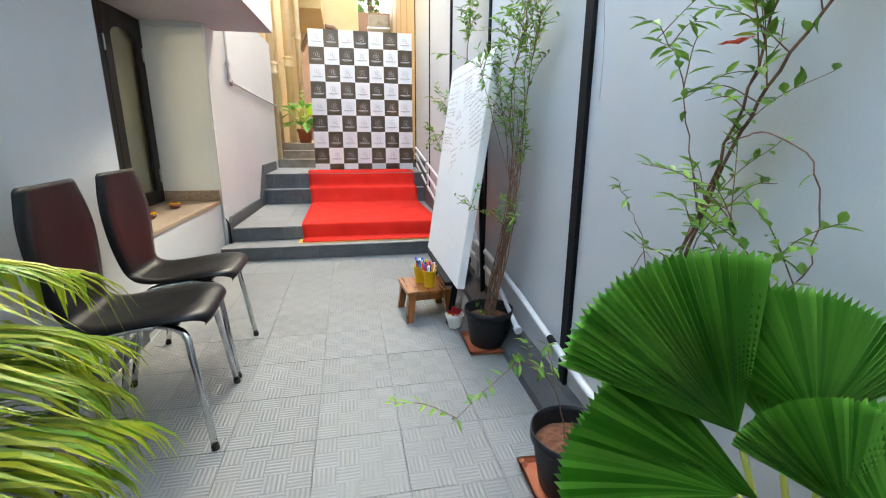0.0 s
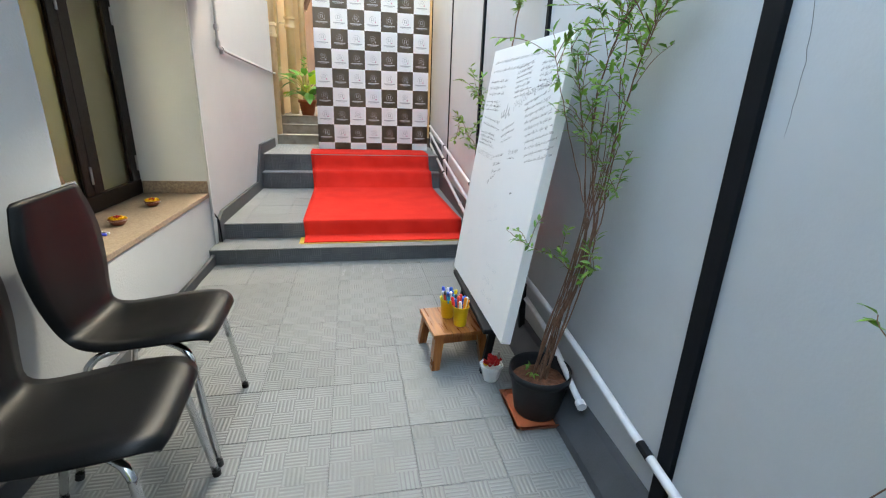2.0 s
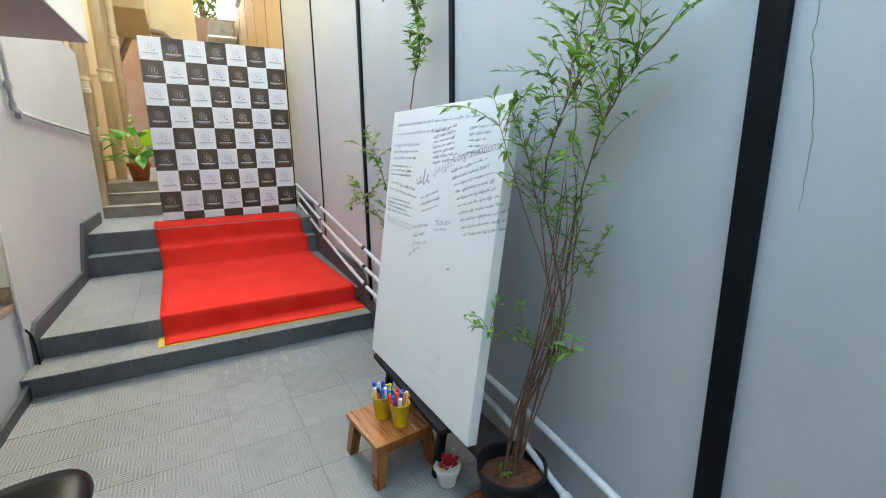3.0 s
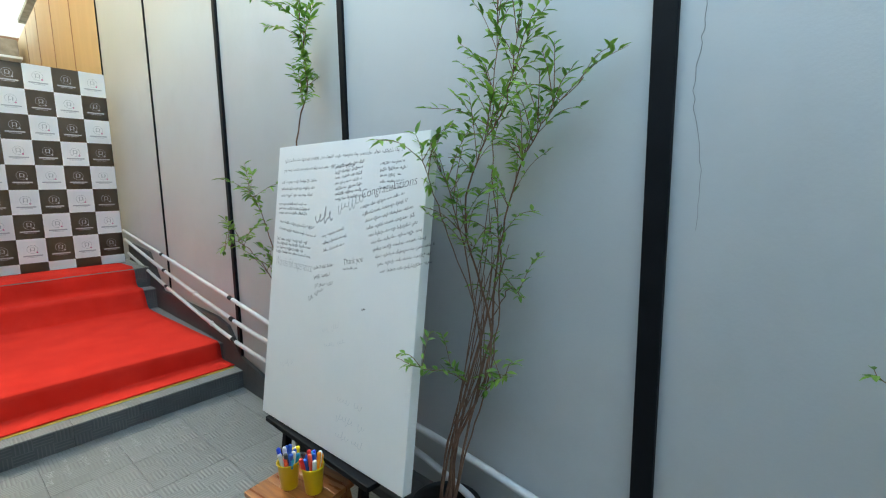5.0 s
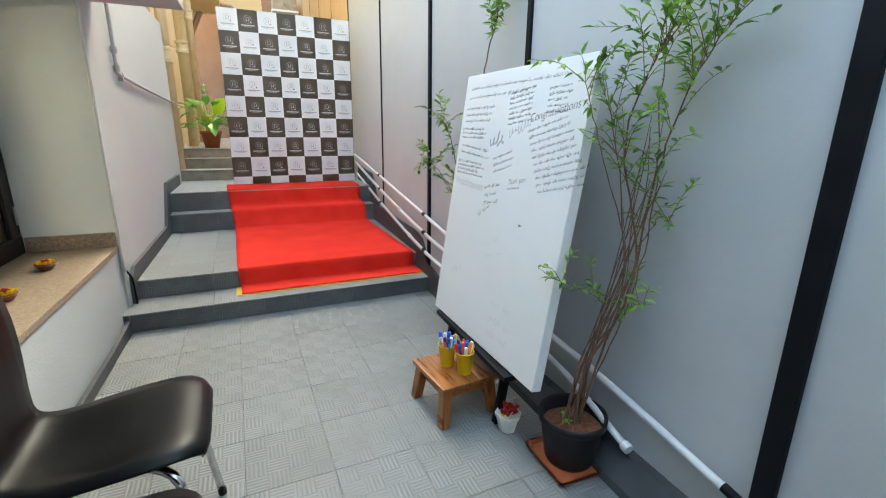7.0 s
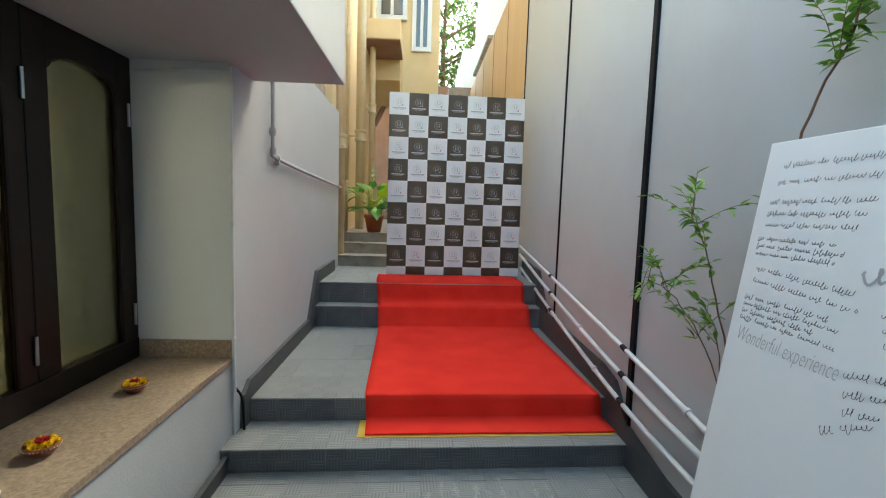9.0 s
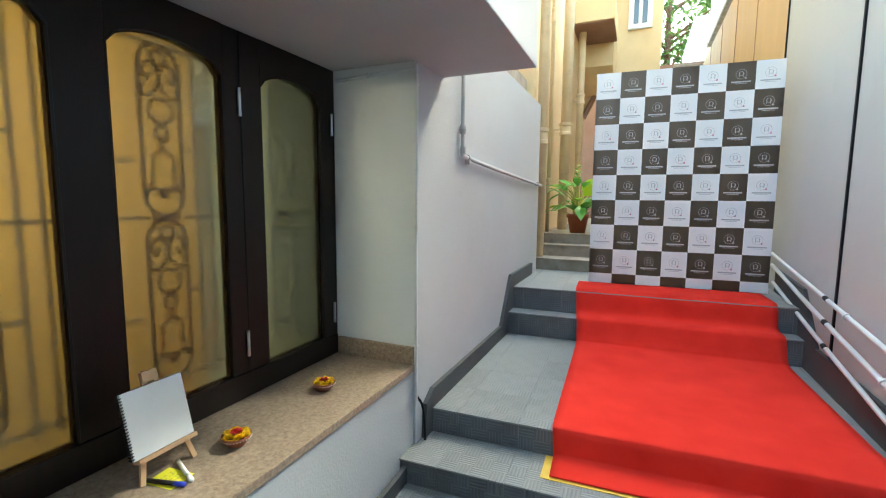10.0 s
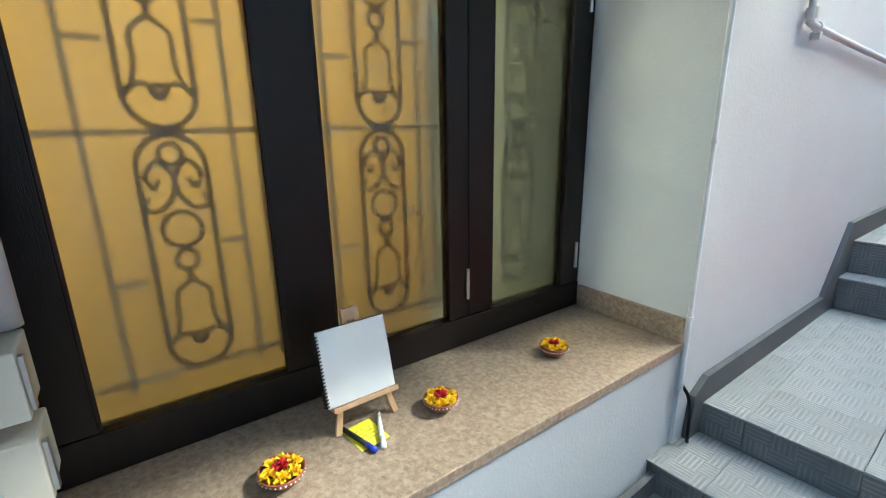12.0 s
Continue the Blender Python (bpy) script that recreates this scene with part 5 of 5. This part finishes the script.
note = thing("sticky_note", "bright yellow note with handwriting on the sill", "note", at=pose(-1.277, 3.75, SZ + 0.0005, 0, 0, 96))
part("sheet", box(-0.038, 0.038, -0.046, 0.046, 0, 0.0006), STICKY, note)
bm = bmesh.new()
for k in range(4):
    scribble(bm, -0.026, 0.02 - k * 0.013, 0.05, 0.006, 0, 0.001, 400 + k)
ob = part("handwriting", bm, INK, note)
ob.location.z = 0.0003
for nm, lab, mt, mt2, p, rz in (("blue_pen", "thick blue and black marker pen lying on the sill", BLUE_PLASTIC, BLACK_PLASTIC, (-1.265, 3.725), 14.5), ("white_pen", "white and silver pen lying across the note", WHITE_CERAMIC, STEEL, (-1.262, 3.783), -21.5)):
    pen = thing(nm, lab, "pen", at=pose(p[0], p[1], SZ + 0.008, 0, 0, rz))
    part("barrel", tube([(-0.055, 0, 0), (0.03, 0, 0)], 0.006, sides=12), mt2 if nm == "blue_pen" else mt, pen, smooth=True)
    part("cap", tube([(0.031, 0, 0), (0.062, 0, 0)], 0.0068, sides=12), mt, pen, smooth=True)
    part("end_plug", tube([(-0.068, 0, 0), (-0.056, 0, 0)], 0.0062, sides=12), mt if nm == "blue_pen" else mt2, pen)


# ---- beyond the backdrop ----
house = thing("yellow_house", "yellow rendered house with pipes and windows", "house", at=FAR)
part("side_wall", box(-1.7, -1.13, 6.575, 11.0, -0.12, 7.5), YELLOW_WALL, house)
part("corner_strip", box(-1.13, -1.06, 6.575, 6.68, 0.69, 7.5), YELLOW_WALL, house)
part("ledge", box(-1.7, -1.13, 4.45, 6.57, 2.32, 2.50), CONCRETE, house, "weathered concrete ledge")
part("upper_wall", box(-1.9, -1.30, 4.40, 6.57, 2.50, 7.0), YELLOW_WALL, house)
arch = [(-1.13, 1.05), (-1.13, 2.9), (-0.95, 3.28), (-0.7, 3.42), (-0.45, 3.38), (-0.2, 3.15), (-0.08, 2.85), (-0.08, 1.05)]
front = [(-1.13, 3.43), (-1.13, 2.9), (-0.95, 3.28), (-0.7, 3.42), (-0.45, 3.38), (-0.2, 3.15), (-0.08, 2.85), (-0.08, 1.05), (0.08, 1.05), (0.08, 7.0), (-1.13, 7.0)]
part("front_wall", prism(front, "y", 11.0, 11.3), YELLOW_WALL, house)
part("porch_wall", box(-2.2, 0.9, 12.2, 12.4, 0.3, 4.0), BROWN_ARCH, house, "brown wall inside the archway")
door_ob = part("porch_door", box(-0.75, -0.25, 12.12, 12.2, 1.06, 3.0, 0.01), OCHRE_PANEL, house, "slatted ochre door inside the arch")
for k in range(6):
    part("slat", box(-0.73 + k * 0.08, -0.68 + k * 0.08, 12.09, 12.119, 1.1, 2.95, 0.006), BROWN_ARCH, door_ob)
part("arch_moulding", tube([(x, 10.99, z) for x, z in arch[1:-1]], 0.05, sides=8), BROWN_ARCH, house)
part("balcony", box(-1.21, -0.567, 9.225, 10.18, 3.905, 4.20, 0.01), YELLOW_WALL, house, "yellow rendered balcony slab")
part("balcony_soffit", box(-1.21, -0.575, 9.24, 10.17, 3.892, 3.904), BROWN_ARCH, house, "brown underside of the balcony")
part("bracket", prism([(10.181, 3.89), (10.181, 3.55), (10.99, 3.25), (10.99, 4.20), (10.181, 4.20)], "x", -1.21, -0.62), YELLOW_WALL, house, "sloping yellow bracket")
for x0, x1, zb, zt in ((-1.06, -0.60, 4.92, 6.6), (-0.40, -0.13, 4.36, 6.2)):
    w = part("house_window", box(x0 - 0.05, x1 + 0.05, 10.94, 11.0, zb - 0.05, zt + 0.05), WHITE_WALL, house, "white framed casement window")
    n = 2
    for k in range(n):
        a = x0 + (x1 - x0) * k / n
        b = x0 + (x1 - x0) * (k + 1) / n
        for q in range(2):
            part("pane", box(a + 0.03, b - 0.03, 10.925, 10.939, zb + (zt - zb) * q / 2 + 0.03, zb + (zt - zb) * (q + 1) / 2 - 0.03), DARK_GLASS, w)


def drain(x, y, z0, z1, r, collars, label):
    p = thing("drain_pipe", label, "pipe", "drain pipes on the house", at=FAR)
    part("pipe", tube([(x, y, z0), (x, y, z1)], r, sides=16), CREAM_PIPE, p, smooth=True)
    for z in collars:
        part("collar", lathe([(r * 1.02, -0.09), (r * 1.28, -0.085), (r * 1.28, -0.05), (r * 1.12, -0.045), (r * 1.12, 0.02), (r * 1.34, 0.03), (r * 1.34, 0.055), (r * 1.02, 0.06)], 16, (x, y, z)), CREAM_PIPE, p)
        part("bracket", box(x - 0.14, x - r, y - 0.012, y + 0.012, z - 0.03, z - 0.01), CREAM_PIPE, p)


drain(-1.0, 6.70, 0.69, 7.0, 0.047, (2.02, 4.2), "cream painted cast-iron drain pipe by the steps")
drain(-0.99, 8.05, 1.06, 7.0, 0.058, (2.28, 4.6), "thick cream painted drain pipe on the house")
drain(-1.02, 9.6, 1.06, 7.0, 0.050, (2.95, 4.9), "cream painted drain pipe near the archway")
drain(-1.07, 7.5, 1.06, 7.0, 0.022, (1.6, 3.4), "thin cream painted pipe between drains")

pp = thing("potted_plant", "broad-leaved plant in a red clay pot on the steps", "plant", at=pose(-0.775, 8.40, 0.912))
part("pot", lathe([(0.001, 0.0), (0.085, 0.0), (0.115, 0.17), (0.13, 0.175), (0.13, 0.215), (0.115, 0.215), (0.10, 0.18), (0.001, 0.17)], 24), TERRA, pp, smooth=True)
lv, lime, st = Leaves(), Leaves(), bmesh.new()
for k in range(38):
    a = k * 2.4
    q = 0.10 + 0.16 * rnd.random()
    tip = Vector((q * math.cos(a), q * math.sin(a), 0.26 + 0.34 * rnd.random()))
    tube(smooth_line([(0, 0, 0.16), (tip.x * 0.4, tip.y * 0.4, tip.z * 0.8), tip], 4), 0.006, 0.003, 5, st)
    (lime if k in (2, 9) else lv).blade(tip * 0.9, (tip.x * 1.3, tip.y * 1.3, rnd.uniform(-0.05, 0.2)), (0, 0, 1), 0.27 if k % 2 else 0.21, 0.13 if k % 2 else 0.10, 0.1, 0.08)
lime.blade((0.06, -0.10, 0.42), (0.5, -0.4, 0.7), (-0.3, -1, 0.2), 0.26, 0.19, 0.05, 0.03)
for k in range(8):
    lv.blade((-0.02, 0, 0.62 + 0.02 * k), (math.cos(k * 2), math.sin(k * 2), 0.4), (0, 0, 1), 0.07, 0.04, 0.2)
tube([(0, 0, 0.16), (-0.02, 0, 0.8)], 0.006, 0.003, 5, st)
part("stem", st, PALM_STEM, pp)
lv.object("leaves", LEAF_DARK, pp)
lime.object("lime_leaf", LEAF_LIME, pp, "large bright lime-green leaf")

white = thing("white_house", "white neighbouring house above the ochre panels", "house", at=FAR)
part("wall", box(1.6, 2.3, 8.9, 19.0, -0.12, 9.0), WHITE_WALL, white)
part("balcony", prism([(1.0, 4.55), (1.6, 4.55), (1.6, 5.6), (1.0, 5.6)], "y", 10.65, 13.0), WHITE_WALL, white, "white projecting balcony")
part("balcony", prism([(0.75, 4.3), (1.6, 4.3), (1.6, 5.3), (0.75, 5.3)], "y", 13.6, 16.5), WHITE_WALL, white, "white projecting balcony")
part("eave", box(0.95, 1.6, 10.6, 13.05, 4.48, 4.545), CONCRETE, white, "grey underside slab")

yard = structure("yard_wall", box(-6, 6, 18.77, 19.07, -0.12, 3.43), WHITE_WALL, "pale boundary wall across the end of the lane", "wall")
fence = thing("lattice_fence", "pale lattice fence on the end wall", "fence", at=FAR)
for k in range(26):
    part("upright", box(-0.3 + k * 0.09, -0.275 + k * 0.09, 16.96, 16.99, 3.4, 4.6), WHITE_WALL, fence)
for k in range(11):
    part("rail", box(-0.35, 2.1, 16.93, 16.958, 3.45 + k * 0.11, 3.475 + k * 0.11), WHITE_WALL, fence)
cage = thing("planter_box", "grey planter box on the far wall", "planter", at=FAR)
part("box", box(0.30, 0.74, 11.4, 12.0, 3.52, 3.78, 0.02), CONCRETE, cage)
part("drip_tray", box(0.27, 0.77, 11.35, 12.05, 3.48, 3.515), WHITE_WALL, cage)
part("post", box(0.40, 0.52, 11.7, 11.9, 1.06, 3.475), WHITE_WALL, cage)


def tree(x, y, h, spread, seed):
    t = thing("tree", "tall leafy green tree behind the lane end", "tree", at=FAR)
    r = random.Random(seed)
    bm, lv = bmesh.new(), Leaves()
    top = Vector((x, y, h))
    tube(smooth_line([(x, y, -0.12), (x + 0.1, y, h * 0.3), (x - 0.1, y, h * 0.65), top], 6), 0.22, 0.05, 10, bm)
    for k in range(34):
        a, f = r.uniform(0, 6.28), r.uniform(0.3, 1.0)
        b = Vector((x, y, h * f))
        e = b + Vector((math.cos(a), math.sin(a), r.uniform(-0.1, 0.5))) * spread * r.uniform(0.4, 1.0)
        tube(smooth_line([b, (b + e) / 2 + Vector((0, 0, 0.2)), e], 3), 0.05, 0.012, 5, bm)
        for j in range(130):
            q = b.lerp(e, r.uniform(0.35, 1.1)) + Vector((r.gauss(0, 1), r.gauss(0, 1), r.gauss(0, 0.8))) * 0.42
            lv.blade(q, (r.uniform(-1, 1), r.uniform(-1, 1), r.uniform(-1, 0.4)), (r.uniform(-1, 1), r.uniform(-1, 1), 1), r.uniform(0.14, 0.26), 0.09, 0.15, 0.03)
    part("trunk", bm, BARK, t)
    lv.object("crown", TREE_LEAF, t)


tree(0.6, 20.5, 10.5, 2.6, 5)
tree(-1.6, 22.5, 11.0, 2.6, 6)
tree(2.6, 22.0, 9.5, 2.4, 8)


# ---- floor, landing and riser tiles ----
def tile_mesh(w, h, t=0.007):
    bm = box(-w / 2, w / 2, -h / 2, h / 2, -t, 0.0)
    top = [e for e in bm.edges if all(v.co.z > -0.001 for v in e.verts)]
    bmesh.ops.bevel(bm, geom=top, offset=0.0014, segments=1, affect="EDGES")
    me = bpy.data.meshes.new("tile")
    bmesh.ops.recalc_face_normals(bm, faces=bm.faces)
    bm.to_mesh(me)
    bm.free()
    return me


TILE_MESHES = {}
P, GAP = 0.300, 0.0013
trnd = random.Random(11)


def lay(parent, x0, x1, y0, y1, z, material, ox=0.012, oy=2.095, m=None, name="tile"):
    """Tiles on the grid of the floor, cut where the border cuts them."""
    nx0, nx1 = math.floor((x0 - ox) / P), math.ceil((x1 - ox) / P)
    ny0, ny1 = math.floor((y0 - oy) / P), math.ceil((y1 - oy) / P)
    for i in range(nx0, nx1):
        for j in range(ny0, ny1):
            a, b = max(x0, ox + i * P), min(x1, ox + (i + 1) * P)
            c, d = max(y0, oy + j * P), min(y1, oy + (j + 1) * P)
            w, h = b - a - GAP, d - c - GAP
            if w < 0.015 or h < 0.015:
                continue
            key = (round(w, 3), round(h, 3), material.name)
            if key not in TILE_MESHES:
                me = tile_mesh(w, h)
                me.materials.append(material)
                TILE_MESHES[key] = me
            ob = new(name, TILE_MESHES[key])
            ob.parent = parent
            lift = trnd.uniform(-0.0006, 0.0006)
            base = pose((a + b) / 2, (c + d) / 2, z + lift, trnd.uniform(-.12, .12), trnd.uniform(-.12, .12), 0)
            ob.matrix_basis = (m @ base) if m is not None else base


X0, X1 = LEFT - 0.08, RIGHT + 0.08
lay(floor, X0, X1, BACK, 4.67, 0.0, TILE, ox=-0.145, oy=2.475, m=SKEW)
for y0, y1, z in ((4.66, 4.945, 0.115), (4.945, 6.36, 0.235), (6.357, 6.51, 0.407), (6.508, 7.55, 0.583)):
    lay(stairs, X0, X1, y0, y1, z, TILE, oy=y0, m=SKEW)
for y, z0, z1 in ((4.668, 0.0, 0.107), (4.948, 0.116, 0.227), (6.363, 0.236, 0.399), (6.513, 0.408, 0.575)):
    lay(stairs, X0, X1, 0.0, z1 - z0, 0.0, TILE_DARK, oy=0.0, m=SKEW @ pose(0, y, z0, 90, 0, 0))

# pale scuffs on the floor before the first step
bm = bmesh.new()
for k in range(9):
    scribble(bm, -0.12 + 0.07 * k, 4.40 + 0.03 * (k % 3), 0.13 + 0.05 * (k % 2), 0.022, 84 + 5 * (k % 3), 0.0035, 700 + k)
tagged(part("scuff_marks", bm, SCUFF, floor, "faint pale scuff marks"), kind="stuff")
